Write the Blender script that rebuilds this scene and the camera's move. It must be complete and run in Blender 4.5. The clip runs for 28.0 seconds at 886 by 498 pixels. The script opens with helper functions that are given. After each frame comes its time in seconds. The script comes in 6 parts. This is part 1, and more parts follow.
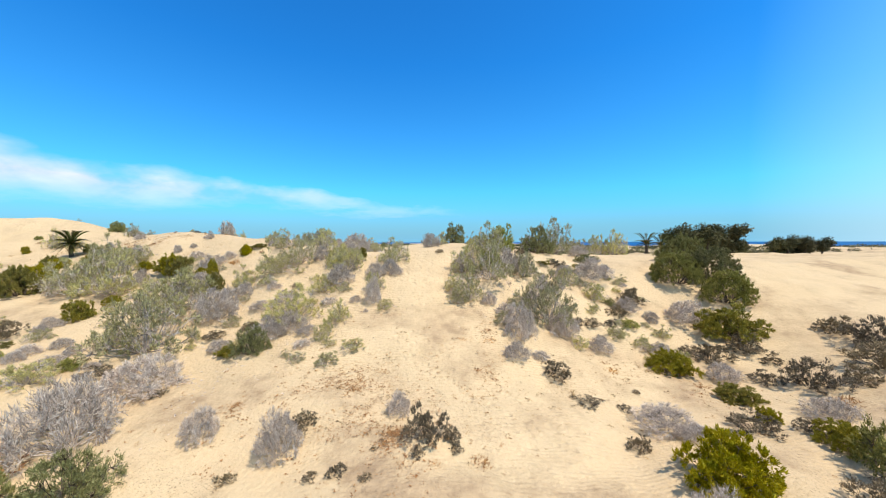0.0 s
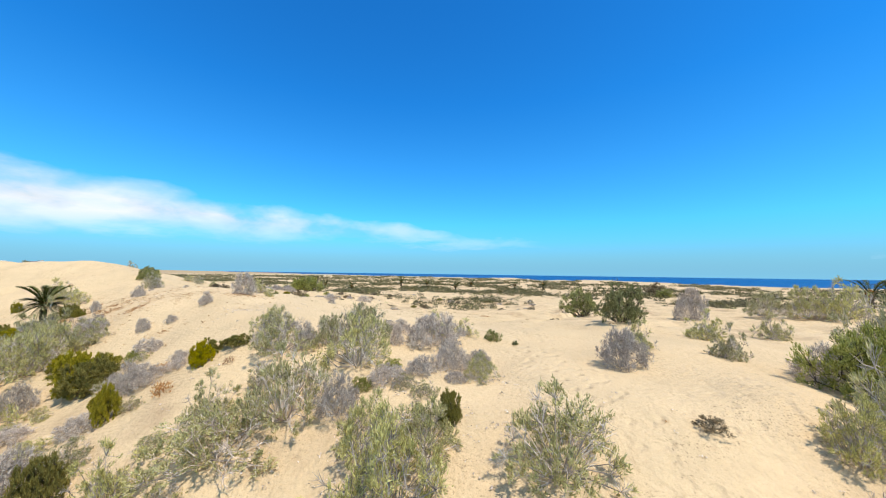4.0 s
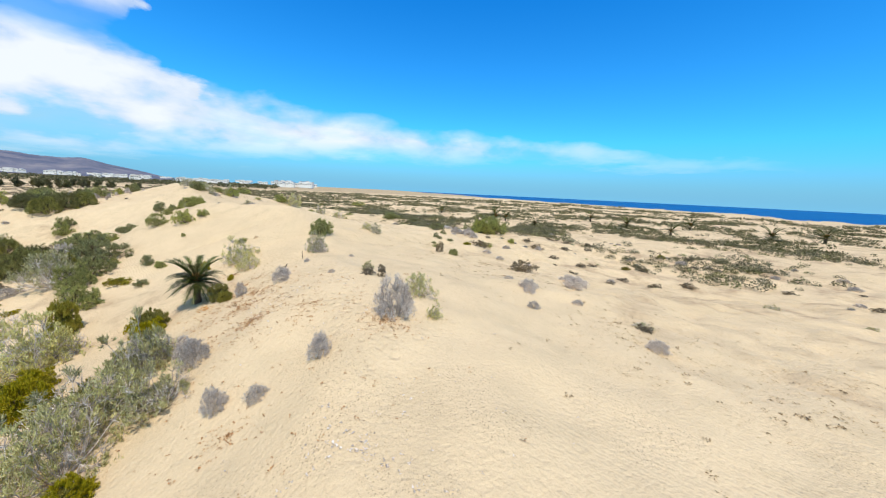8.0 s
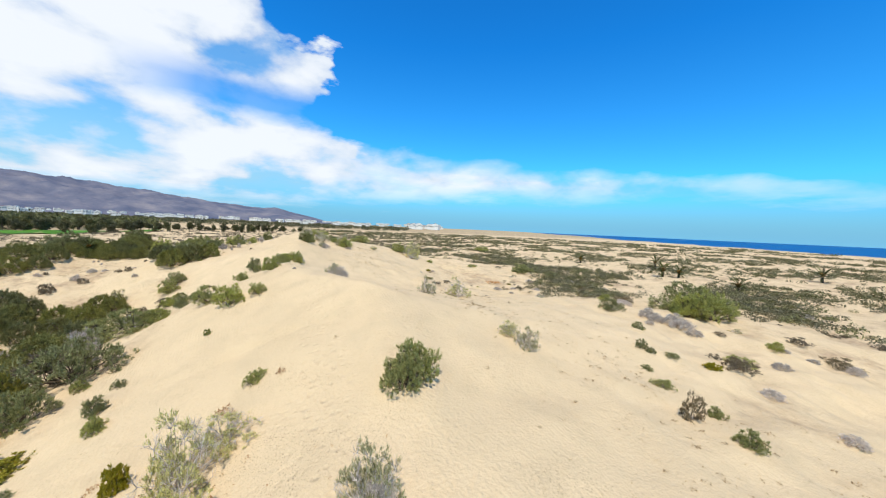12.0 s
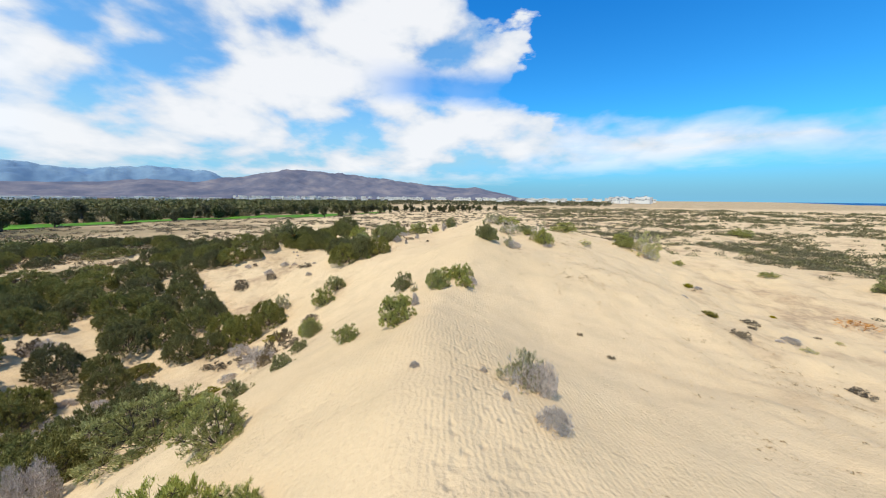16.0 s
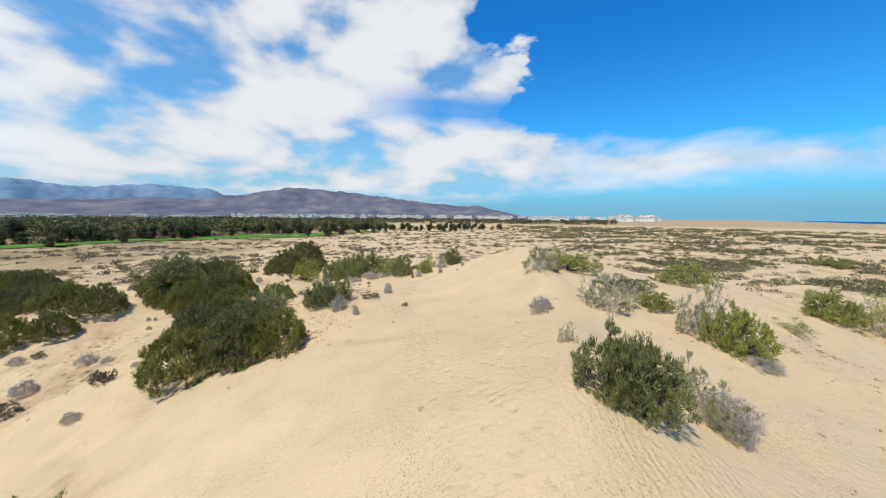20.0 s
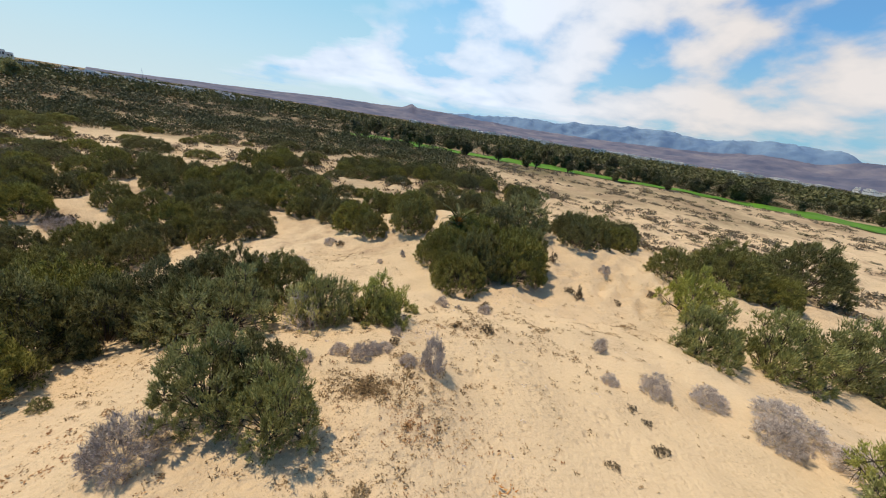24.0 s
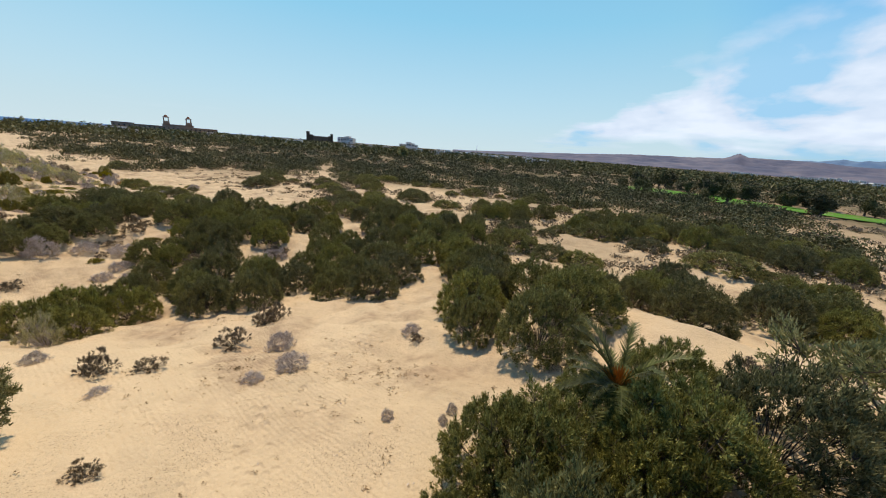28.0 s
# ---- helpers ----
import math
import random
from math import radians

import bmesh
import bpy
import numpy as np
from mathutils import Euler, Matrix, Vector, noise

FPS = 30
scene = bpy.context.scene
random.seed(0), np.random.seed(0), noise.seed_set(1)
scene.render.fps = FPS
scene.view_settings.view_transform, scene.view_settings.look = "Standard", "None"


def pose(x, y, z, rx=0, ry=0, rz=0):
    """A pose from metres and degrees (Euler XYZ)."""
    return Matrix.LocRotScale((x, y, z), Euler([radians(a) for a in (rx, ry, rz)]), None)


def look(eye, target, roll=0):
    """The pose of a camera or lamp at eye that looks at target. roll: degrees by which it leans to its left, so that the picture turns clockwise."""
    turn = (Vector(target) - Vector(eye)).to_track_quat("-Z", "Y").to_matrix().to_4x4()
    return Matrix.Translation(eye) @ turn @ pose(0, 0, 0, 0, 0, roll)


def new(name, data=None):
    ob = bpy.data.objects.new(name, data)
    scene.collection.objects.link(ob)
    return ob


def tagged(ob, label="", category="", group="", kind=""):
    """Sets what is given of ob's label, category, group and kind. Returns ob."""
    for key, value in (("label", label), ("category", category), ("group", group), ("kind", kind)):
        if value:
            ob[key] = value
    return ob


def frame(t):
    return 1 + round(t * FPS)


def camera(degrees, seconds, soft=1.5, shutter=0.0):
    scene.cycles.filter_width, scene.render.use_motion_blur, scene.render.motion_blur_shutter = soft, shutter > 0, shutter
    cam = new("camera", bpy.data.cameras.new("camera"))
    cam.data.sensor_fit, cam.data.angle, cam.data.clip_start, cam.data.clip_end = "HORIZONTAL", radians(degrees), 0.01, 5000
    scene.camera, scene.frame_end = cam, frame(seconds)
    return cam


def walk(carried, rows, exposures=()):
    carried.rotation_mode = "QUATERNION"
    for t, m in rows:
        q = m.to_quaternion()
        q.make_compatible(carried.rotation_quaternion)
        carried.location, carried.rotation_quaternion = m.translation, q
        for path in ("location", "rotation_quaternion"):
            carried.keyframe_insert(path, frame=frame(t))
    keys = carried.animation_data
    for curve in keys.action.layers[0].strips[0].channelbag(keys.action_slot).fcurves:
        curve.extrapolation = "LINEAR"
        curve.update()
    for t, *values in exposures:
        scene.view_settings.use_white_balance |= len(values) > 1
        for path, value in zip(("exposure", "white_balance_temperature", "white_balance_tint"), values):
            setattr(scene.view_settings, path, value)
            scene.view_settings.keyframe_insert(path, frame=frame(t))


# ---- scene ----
cam = camera(104.2, 28.0, soft=1.1)
# seconds, eye, heading (to the left of north), pitch and lean in degrees
PATH = [
    (0, -0.572, -0.802, 8.099, -2.24, -1.20, -0.14),
    (0.5, -0.753, 1.162, 8.165, -2.31, 1.12, -0.18),
    (1, -0.966, 3.022, 8.314, -2.51, 2.05, -0.33),
    (1.5, -1.196, 4.805, 8.512, -1.00, 2.44, -0.35),
    (2, -1.490, 6.474, 8.754, 3.58, 2.29, 0.73),
    (2.5, -1.838, 8.053, 9.000, 5.87, 0.99, 0.69),
    (3, -2.279, 9.568, 9.247, 6.82, 1.88, 0.40),
    (3.5, -2.745, 10.914, 9.579, 7.25, 4.65, 0.30),
    (4, -3.197, 12.240, 9.956, 11.18, 4.06, 0.78),
    (4.5, -3.682, 13.563, 10.435, 16.38, 0.59, 1.87),
    (6.5, -6.582, 18.314, 11.811, 31.27, -10.14, 3.51),
    (7, -7.609, 19.468, 12.045, 35.01, -11.11, 3.64),
    (7.5, -8.787, 20.621, 12.217, 37.58, -10.46, 3.13),
    (8, -10.063, 21.848, 12.394, 39.24, -9.36, 2.73),
    (8.5, -11.470, 22.999, 12.563, 40.67, -7.41, 2.41),
    (9, -12.896, 24.096, 12.684, 41.32, -6.82, 2.08),
    (9.5, -14.458, 25.229, 12.818, 41.88, -6.48, 1.62),
    (10, -16.088, 26.328, 12.889, 43.18, -4.72, 1.14),
    (10.5, -17.793, 27.473, 12.984, 44.90, -3.49, 0.73),
    (11, -19.456, 28.594, 13.102, 49.44, -3.27, 0.86),
    (11.5, -21.201, 29.647, 13.278, 54.12, -3.10, 1.61),
    (12, -22.967, 30.594, 13.484, 59.35, -3.52, 2.48),
    (12.5, -24.803, 31.466, 13.723, 65.08, -4.95, 3.88),
    (13, -26.709, 32.234, 13.952, 70.91, -6.41, 5.23),
    (13.5, -28.650, 32.794, 14.127, 76.74, -7.51, 5.40),
    (15.5, -37.478, 34.404, 14.255, 90.58, -8.27, 0.92),
    (16, -39.977, 34.533, 14.253, 90.66, -8.26, 0.42),
    (16.5, -42.576, 34.633, 14.243, 90.47, -8.09, 0.28),
    (17, -45.237, 34.715, 14.233, 90.51, -7.89, 0.29),
    (17.5, -47.972, 34.764, 14.241, 90.67, -7.98, 0.36),
    (18, -50.751, 34.763, 14.272, 90.80, -8.00, 0.30),
    (18.5, -53.558, 34.729, 14.237, 90.88, -7.67, 0.41),
    (19, -56.431, 34.675, 14.202, 90.80, -6.30, 0.37),
    (19.5, -59.371, 34.656, 14.179, 90.79, -5.39, 0.39),
    (20, -62.335, 34.615, 14.231, 90.80, -5.31, 0.48),
    (20.5, -65.353, 34.597, 14.315, 91.05, -5.28, 0.76),
    (22.5, -77.505, 34.318, 14.536, 118.36, -13.87, 2.85),
    (23, -79.868, 34.072, 14.277, 135.10, -14.79, 5.71),
    (23.5, -82.154, 33.478, 14.344, 152.33, -17.85, 8.32),
    (24, -84.230, 32.643, 14.228, 170.05, -19.64, 9.06),
    (24.5, -86.037, 31.504, 14.133, 186.54, -21.85, 9.36),
    (25, -87.371, 30.165, 14.031, 198.80, -23.78, 8.63),
    (25.5, -88.368, 28.690, 13.842, 205.68, -24.12, 8.09),
    (26, -89.089, 27.147, 13.675, 210.90, -23.81, 7.53),
    (26.5, -89.448, 25.472, 13.490, 214.67, -23.25, 6.38),
    (27, -89.492, 23.835, 13.446, 215.24, -22.29, 5.75),
    (27.5, -89.303, 22.148, 13.383, 215.89, -20.93, 6.38),
    (28, -89.029, 20.152, 13.224, 216.74, -16.10, 4.46),
]


def flight(x, y, z, yaw, pitch, lean):
    a, p = radians(yaw), radians(pitch)
    eye = Vector((x, y, z))
    return look(eye, eye + Vector((-math.sin(a) * math.cos(p), math.cos(a) * math.cos(p), math.sin(p))), lean)


walk(cam, [(t, flight(*row)) for t, *row in PATH],
     [(0.0, 0.1, 7300, 11), (4.5, 0.06, 7100, 10), (7.0, 0.02, 6750, 9), (12.0, 0.0, 6850, 9), (16.0, -0.05, 7150, 10), (18.0, -0.1, 7150, 10), (20.5, -0.2, 7100, 10), (22.5, -0.2, 7400, 12), (24.5, -0.28, 8100, 15), (28.0, -0.3, 8000, 15)])

# ---- sky and sun ----
SUN = Vector((0.82, -0.57, 1.85)).normalized()
world = bpy.data.worlds.new("world")
scene.world = world
world.use_nodes = True
wt = world.node_tree
wt.nodes.clear()


def node(tree, kind, **values):
    n = tree.nodes.new(kind)
    for key, value in values.items():
        n.inputs[key.replace("_", " ")].default_value = value
    return n


def maths(tree, how, a, b=None, c=None, clamp=False):
    n = tree.nodes.new("ShaderNodeMath")
    n.operation, n.use_clamp = how, clamp
    for slot, v in zip(n.inputs, (a, b, c)):
        if v is None:
            continue
        if isinstance(v, (int, float)):
            slot.default_value = v
        else:
            tree.links.new(v, slot)
    return n.outputs[0]


def ramp(tree, fac, stops, ease="LINEAR"):
    n = tree.nodes.new("ShaderNodeValToRGB")
    n.color_ramp.interpolation = ease
    while len(n.color_ramp.elements) < len(stops):
        n.color_ramp.elements.new(0.5)
    for e, (at, col) in zip(n.color_ramp.elements, stops):
        e.position = at
        e.color = (*col, 1) if isinstance(col, tuple) else (col, col, col, 1)
    tree.links.new(fac, n.inputs[0])
    return n.outputs[0]


def mixed(tree, fac, a, b, blend="MIX"):
    n = tree.nodes.new("ShaderNodeMix")
    n.data_type, n.blend_type = "RGBA", blend
    for slot, v in ((n.inputs[0], fac), (n.inputs[6], a), (n.inputs[7], b)):
        if isinstance(v, (int, float)):
            slot.default_value = v
        elif isinstance(v, tuple):
            slot.default_value = (*v, 1)
        else:
            tree.links.new(v, slot)
    return n.outputs[2]


sky = wt.nodes.new("ShaderNodeTexSky")
sky.sky_type, sky.sun_disc = "NISHITA", False
sky.sun_elevation, sky.sun_rotation = math.asin(SUN.z), math.atan2(SUN.x, SUN.y)
sky.air_density, sky.dust_density, sky.ozone_density = 1.0, 0.7, 1.0
deep = sky.outputs[0]
place = wt.nodes.new("ShaderNodeTexCoord").outputs["Generated"]
split = wt.nodes.new("ShaderNodeSeparateXYZ")
wt.links.new(place, split.inputs[0])
sx, sy, sz = split.outputs
# heading from north, to the west, 0 to 1 over -40 to 260 degrees
west = maths(wt, "MULTIPLY", sx, -1.0)
head = maths(wt, "ARCTAN2", west, sy)
head = maths(wt, "MULTIPLY", head, 180 / math.pi)
head = maths(wt, "WRAP", head, 320.0, -40.0)
turn01 = maths(wt, "DIVIDE", maths(wt, "ADD", head, 40.0), 360.0)
deep = mixed(wt, 1.0, deep, ramp(wt, maths(wt, "MAXIMUM", sz, 0.0), [(0.0, (0.40, 0.86, 1.50)), (0.14, (0.22, 1.28, 2.08)), (0.45, (0.04, 1.03, 2.1)), (0.64, (0.03, 0.95, 2.0)), (0.74, (0.5, 0.9, 1.1)), (1.0, (1.0, 1.0, 0.9))]), "MULTIPLY")
deep = mixed(wt, ramp(wt, maths(wt, "MAXIMUM", sz, 0.0), [(0.0, 1.0), (0.09, 0.0)]), deep, (1.7, 4.9, 7.6))
glare = wt.nodes.new("ShaderNodeVectorMath")
glare.operation = "DOT_PRODUCT"
glare.inputs[1].default_value = Vector((SUN.x, SUN.y, 0)).normalized()
wt.links.new(place, glare.inputs[0])
deep = mixed(wt, ramp(wt, glare.outputs["Value"], [(0.15, 0.0), (0.62, 0.93)]), deep, ramp(wt, maths(wt, "MAXIMUM", sz, 0.0), [(0.0, (6.0, 8.7, 10.8)), (0.3, (2.5, 6.9, 10.6)), (0.8, (0.5, 3.6, 8.4))]))
lift = maths(wt, "MULTIPLY", maths(wt, "ARCSINE", sz), 180 / math.pi)
# the layer's own plane, so that clouds shrink towards the horizon
flat = maths(wt, "MAXIMUM", maths(wt, "ADD", sz, 0.10), 0.02)
cu, cv = maths(wt, "DIVIDE", sx, flat), maths(wt, "DIVIDE", sy, flat)
join = wt.nodes.new("ShaderNodeCombineXYZ")
wt.links.new(cu, join.inputs[0])
wt.links.new(cv, join.inputs[1])
heap = wt.nodes.new("ShaderNodeCombineXYZ")
for slot, v in zip(heap.inputs, (maths(wt, "ADD", maths(wt, "MULTIPLY", sx, 2.6), maths(wt, "MULTIPLY", cu, 0.35)), maths(wt, "ADD", maths(wt, "MULTIPLY", sy, 2.6), maths(wt, "MULTIPLY", cv, 0.35)), maths(wt, "MULTIPLY", sz, 6.0))):
    wt.links.new(v, slot)
puff = node(wt, "ShaderNodeTexNoise", Scale=1.45, Detail=7.0, Roughness=0.5, Distortion=0.1)
wt.links.new(heap.outputs[0], puff.inputs["Vector"])
wisp = node(wt, "ShaderNodeTexNoise", Scale=0.55, Detail=6.0, Roughness=0.6)
wt.links.new(join.outputs[0], wisp.inputs["Vector"])


drift = maths(wt, "ADD", turn01, maths(wt, "ADD", maths(wt, "MULTIPLY", maths(wt, "SUBTRACT", wisp.outputs[0], 0.5), 0.10), maths(wt, "MULTIPLY", maths(wt, "SUBTRACT", puff.outputs[0], 0.5), 0.10)))


def by_heading(stops):
    return maths(wt, "MULTIPLY", ramp(wt, drift, [((h + 40) / 360, e / 90) for h, e in stops]), 90.0)


upper = by_heading([(-16, 3), (0, 5.5), (20, 8), (45, 10.5), (62, 11.5), (74, 13), (80, 18), (88, 46), (97, 75), (128, 66), (143, 34), (158, 23), (174, 18), (186, 13), (196, 7), (206, 3)])
lower = by_heading([(-16, 4), (0, 4), (25, 4.5), (50, 4.0), (62, 3), (78, 2.5), (95, 1.5), (165, 0.5), (185, 1.0), (206, 3)])
veil = ramp(wt, drift, [(0.0, 1.0), ((76 + 40) / 360, 1.0), ((84 + 40) / 360, 0.0)])
wob = maths(wt, "MULTIPLY", maths(wt, "SUBTRACT", puff.outputs[0], 0.5), maths(wt, "SUBTRACT", 22.0, maths(wt, "MULTIPLY", veil, 13.0)))
wob2 = maths(wt, "MULTIPLY", maths(wt, "SUBTRACT", wisp.outputs[0], 0.5), 8.0)
high = maths(wt, "DIVIDE", maths(wt, "SUBTRACT", maths(wt, "ADD", upper, maths(wt, "MULTIPLY", wob, maths(wt, "DIVIDE", upper, 34.0))), lift), maths(wt, "ADD", maths(wt, "MULTIPLY", upper, 0.16), 1.2))
low = maths(wt, "DIVIDE", maths(wt, "SUBTRACT", lift, maths(wt, "ADD", lower, wob2)), 3.5)
body = maths(wt, "MULTIPLY", maths(wt, "MINIMUM", maths(wt, "MAXIMUM", high, 0.0), 1.0), maths(wt, "MINIMUM", maths(wt, "MAXIMUM", low, 0.0), 1.0))
gaps = mixed(wt, veil, ramp(wt, puff.outputs[0], [(0.37, 0.0), (0.56, 1.0)], "EASE"), ramp(wt, wisp.outputs[0], [(0.34, 0.15), (0.58, 1.0)]))
sheet_low = ramp(wt, maths(wt, "DIVIDE", lift, 90.0), [(6 / 90, 0.5), (15 / 90, 0.0)])
solid = maths(wt, "ADD", maths(wt, "MULTIPLY", veil, 0.22), maths(wt, "ADD", maths(wt, "MULTIPLY", sheet_low, maths(wt, "SUBTRACT", 1.0, veil)), ramp(wt, turn01, [((140 + 40) / 360, 0.32), ((165 + 40) / 360, 0.55)])))
# the clear strip between the low bank and the heaped clouds
slit = maths(wt, "MULTIPLY", ramp(wt, turn01, [((h + 40) / 360, v) for h, v in ((70, 0.0), (78, 1.0), (95, 0.9), (104, 0.0))]),
             ramp(wt, maths(wt, "DIVIDE", maths(wt, "ADD", lift, wob2), 90.0), [(13.2 / 90, 0.0), (15.5 / 90, 1.0), (17.5 / 90, 1.0), (20.5 / 90, 0.0)]))
body = maths(wt, "MULTIPLY", body, maths(wt, "SUBTRACT", 1.0, maths(wt, "MULTIPLY", slit, 0.92)))
thick = maths(wt, "MULTIPLY", body, maths(wt, "ADD", maths(wt, "MULTIPLY", gaps, maths(wt, "SUBTRACT", 0.97, solid)), solid), clamp=True)
shade = ramp(wt, puff.outputs[0], [(0.38, (3.3, 6.1, 8.3)), (0.48, (6.5, 7.4, 8.7)), (0.60, (8.0, 8.6, 9.6))])
shade = mixed(wt, ramp(wt, turn01, [((138 + 40) / 360, 0.0), ((166 + 40) / 360, 1.0)]), shade, mixed(wt, 1.0, shade, (0.98, 1.18, 1.40), "MULTIPLY"))
white = mixed(wt, thick, deep, shade)
back = node(wt, "ShaderNodeBackground", Strength=0.113)
wt.links.new(white, back.inputs["Color"])
wt.links.new(back.outputs[0], wt.nodes.new("ShaderNodeOutputWorld").inputs[0])

lamp = bpy.data.lights.new("sun", "SUN")
lamp.energy, lamp.angle, lamp.color = 4.1, radians(0.6), (1.0, 0.935, 0.84)
new("sun", lamp).matrix_world = look(SUN * 100, (0, 0, 0))

# ---- materials ----


def material(name, rough=0.9):
    m = bpy.data.materials.new(name)
    m.use_nodes = True
    b = m.node_tree.nodes["Principled BSDF"]
    b.inputs["Roughness"].default_value = rough
    b.inputs["Specular IOR Level"].default_value = 0.2
    return m, m.node_tree, b


def noise_tex(tree, vec, scale, detail=4.0, rough=0.55, distort=0.0):
    n = node(tree, "ShaderNodeTexNoise", Scale=scale, Detail=detail, Roughness=rough, Distortion=distort)
    tree.links.new(vec, n.inputs["Vector"])
    return n.outputs[0]


def leafy(name, dark, light, tip, rough=0.6, glow=0.0):
    """Leaves or twigs: each island a shade of its own, each plant a shift of its own."""
    m, tr, b = material(name, rough)
    g = tr.nodes.new("ShaderNodeNewGeometry").outputs["Random Per Island"]
    o = tr.nodes.new("ShaderNodeObjectInfo").outputs["Random"]
    vec = tr.nodes.new("ShaderNodeTexCoord").outputs["Object"]
    patch = noise_tex(tr, vec, 2.2, 2.0)
    f = maths(tr, "ADD", maths(tr, "MULTIPLY", g, 0.5), maths(tr, "MULTIPLY", patch, 0.5))
    col = ramp(tr, f, [(0.15, dark), (0.5, light), (0.85, tip)])
    hs = node(tr, "ShaderNodeHueSaturation")
    tr.links.new(col, hs.inputs["Color"])
    tr.links.new(maths(tr, "ADD", maths(tr, "MULTIPLY", o, 0.5), 0.75), hs.inputs["Value"])
    tr.links.new(maths(tr, "ADD", maths(tr, "MULTIPLY", o, 0.3), 0.8), hs.inputs["Saturation"])
    tr.links.new(hs.outputs[0], b.inputs["Base Color"])
    if glow:
        tl = tr.nodes.new("ShaderNodeBsdfTranslucent")
        tr.links.new(hs.outputs[0], tl.inputs[0])
        ms = tr.nodes.new("ShaderNodeMixShader")
        ms.inputs[0].default_value = glow
        tr.links.new(b.outputs[0], ms.inputs[1])
        tr.links.new(tl.outputs[0], ms.inputs[2])
        tr.links.new(ms.outputs[0], tr.nodes["Material Output"].inputs[0])
    return m


LEAF_GREY = leafy("grey_green_leaf", (0.17, 0.16, 0.065), (0.53, 0.495, 0.205), (0.80, 0.74, 0.40), glow=0.35)
LEAF_GREEN = leafy("fresh_green_leaf", (0.11, 0.117, 0.028), (0.345, 0.355, 0.105), (0.58, 0.56, 0.215), glow=0.35)
LEAF_DARK = leafy("tamarisk_leaf", (0.04, 0.042, 0.012), (0.21, 0.205, 0.062), (0.47, 0.44, 0.17), glow=0.3)
LEAF_OLIVE = leafy("succulent_leaf", (0.16, 0.14, 0.012), (0.30, 0.26, 0.022), (0.46, 0.39, 0.05), 0.5, glow=0.2)
LEAF_BROWN = leafy("dry_brown_leaf", (0.10, 0.075, 0.045), (0.20, 0.155, 0.095), (0.33, 0.265, 0.175))
LEAF_LITTER = leafy("dead_leaf", (0.17, 0.105, 0.045), (0.30, 0.195, 0.09), (0.45, 0.315, 0.16))
LEAF_RUST = leafy("rust_leaf", (0.24, 0.10, 0.03), (0.44, 0.21, 0.07), (0.58, 0.35, 0.14))
LEAF_PALM = leafy("palm_leaf", (0.035, 0.045, 0.01), (0.085, 0.1, 0.024), (0.18, 0.19, 0.055), 0.5, glow=0.12)
LEAF_FAR = leafy("far_tree_leaf", (0.04, 0.042, 0.017), (0.09, 0.09, 0.037), (0.17, 0.16, 0.07))
TWIG = leafy("grey_twig", (0.17, 0.14, 0.12), (0.50, 0.43, 0.385), (0.78, 0.71, 0.65), 0.85)
LEAF_SCRUB = leafy("scrub_leaf", (0.075, 0.07, 0.037), (0.155, 0.14, 0.072), (0.27, 0.245, 0.145))
BARK = leafy("dark_bark", (0.035, 0.025, 0.018), (0.095, 0.072, 0.053), (0.2, 0.16, 0.13), 0.9)

SAND, st, sb = material("sand", 0.95)
sb.inputs["Specular IOR Level"].default_value = 0.1
pos = st.nodes.new("ShaderNodeNewGeometry").outputs["Position"]
broad = noise_tex(st, pos, 0.09, 4.0)
mid = noise_tex(st, pos, 0.7, 5.0)
fine = noise_tex(st, pos, 9.0, 4.0)
grain = noise_tex(st, pos, 160.0, 2.0)
tone = ramp(st, broad, [(0.35, (0.65, 0.48, 0.30)), (0.65, (0.72, 0.54, 0.35))])
tone = mixed(st, ramp(st, mid, [(0.46, 0.0), (0.70, 0.6)]), tone, (0.51, 0.385, 0.25))
tone = mixed(st, ramp(st, fine, [(0.45, 0.0), (0.75, 0.35)]), tone, (0.52, 0.385, 0.235))
tone = mixed(st, 0.42, tone, ramp(st, grain, [(0.3, (0.38, 0.28, 0.16)), (0.7, (0.86, 0.70, 0.46))]))
# specks of dry plant matter, gathered in drifts
speck = maths(st, "MULTIPLY", ramp(st, noise_tex(st, pos, 26.0, 3.0, 0.7), [(0.57, 0.0), (0.65, 0.85)]), ramp(st, noise_tex(st, pos, 0.55, 4.0), [(0.45, 0.0), (0.62, 1.0)]))
tone = mixed(st, speck, tone, (0.20, 0.135, 0.08))
# soil and dry ground cover of the lowland to the south and far west
parts3 = st.nodes.new("ShaderNodeSeparateXYZ")
st.links.new(pos, parts3.inputs[0])
gx_, gy_ = parts3.outputs[0], parts3.outputs[1]
# crusted brown soil in the hollows between the dunes
crust = maths(st, "MULTIPLY", ramp(st, noise_tex(st, pos, 0.28, 7.0, 0.65), [(0.50, 0.0), (0.64, 0.75)]), maths(st, "DIVIDE", maths(st, "SUBTRACT", 7.6, parts3.outputs[2]), 1.2, clamp=True))
tone = mixed(st, crust, tone, ramp(st, noise_tex(st, pos, 2.5, 4.0), [(0.35, (0.30, 0.205, 0.13)), (0.65, (0.50, 0.36, 0.23))]))
lowland = maths(st, "ADD", maths(st, "DIVIDE", maths(st, "SUBTRACT", -16.0, gy_), 60.0), maths(st, "MULTIPLY", maths(st, "SUBTRACT", noise_tex(st, pos, 0.03, 4.0), 0.5), 3.0))
inland = maths(st, "DIVIDE", maths(st, "SUBTRACT", -480.0, maths(st, "SUBTRACT", gx_, maths(st, "MULTIPLY", gy_, 0.25))), 300.0)
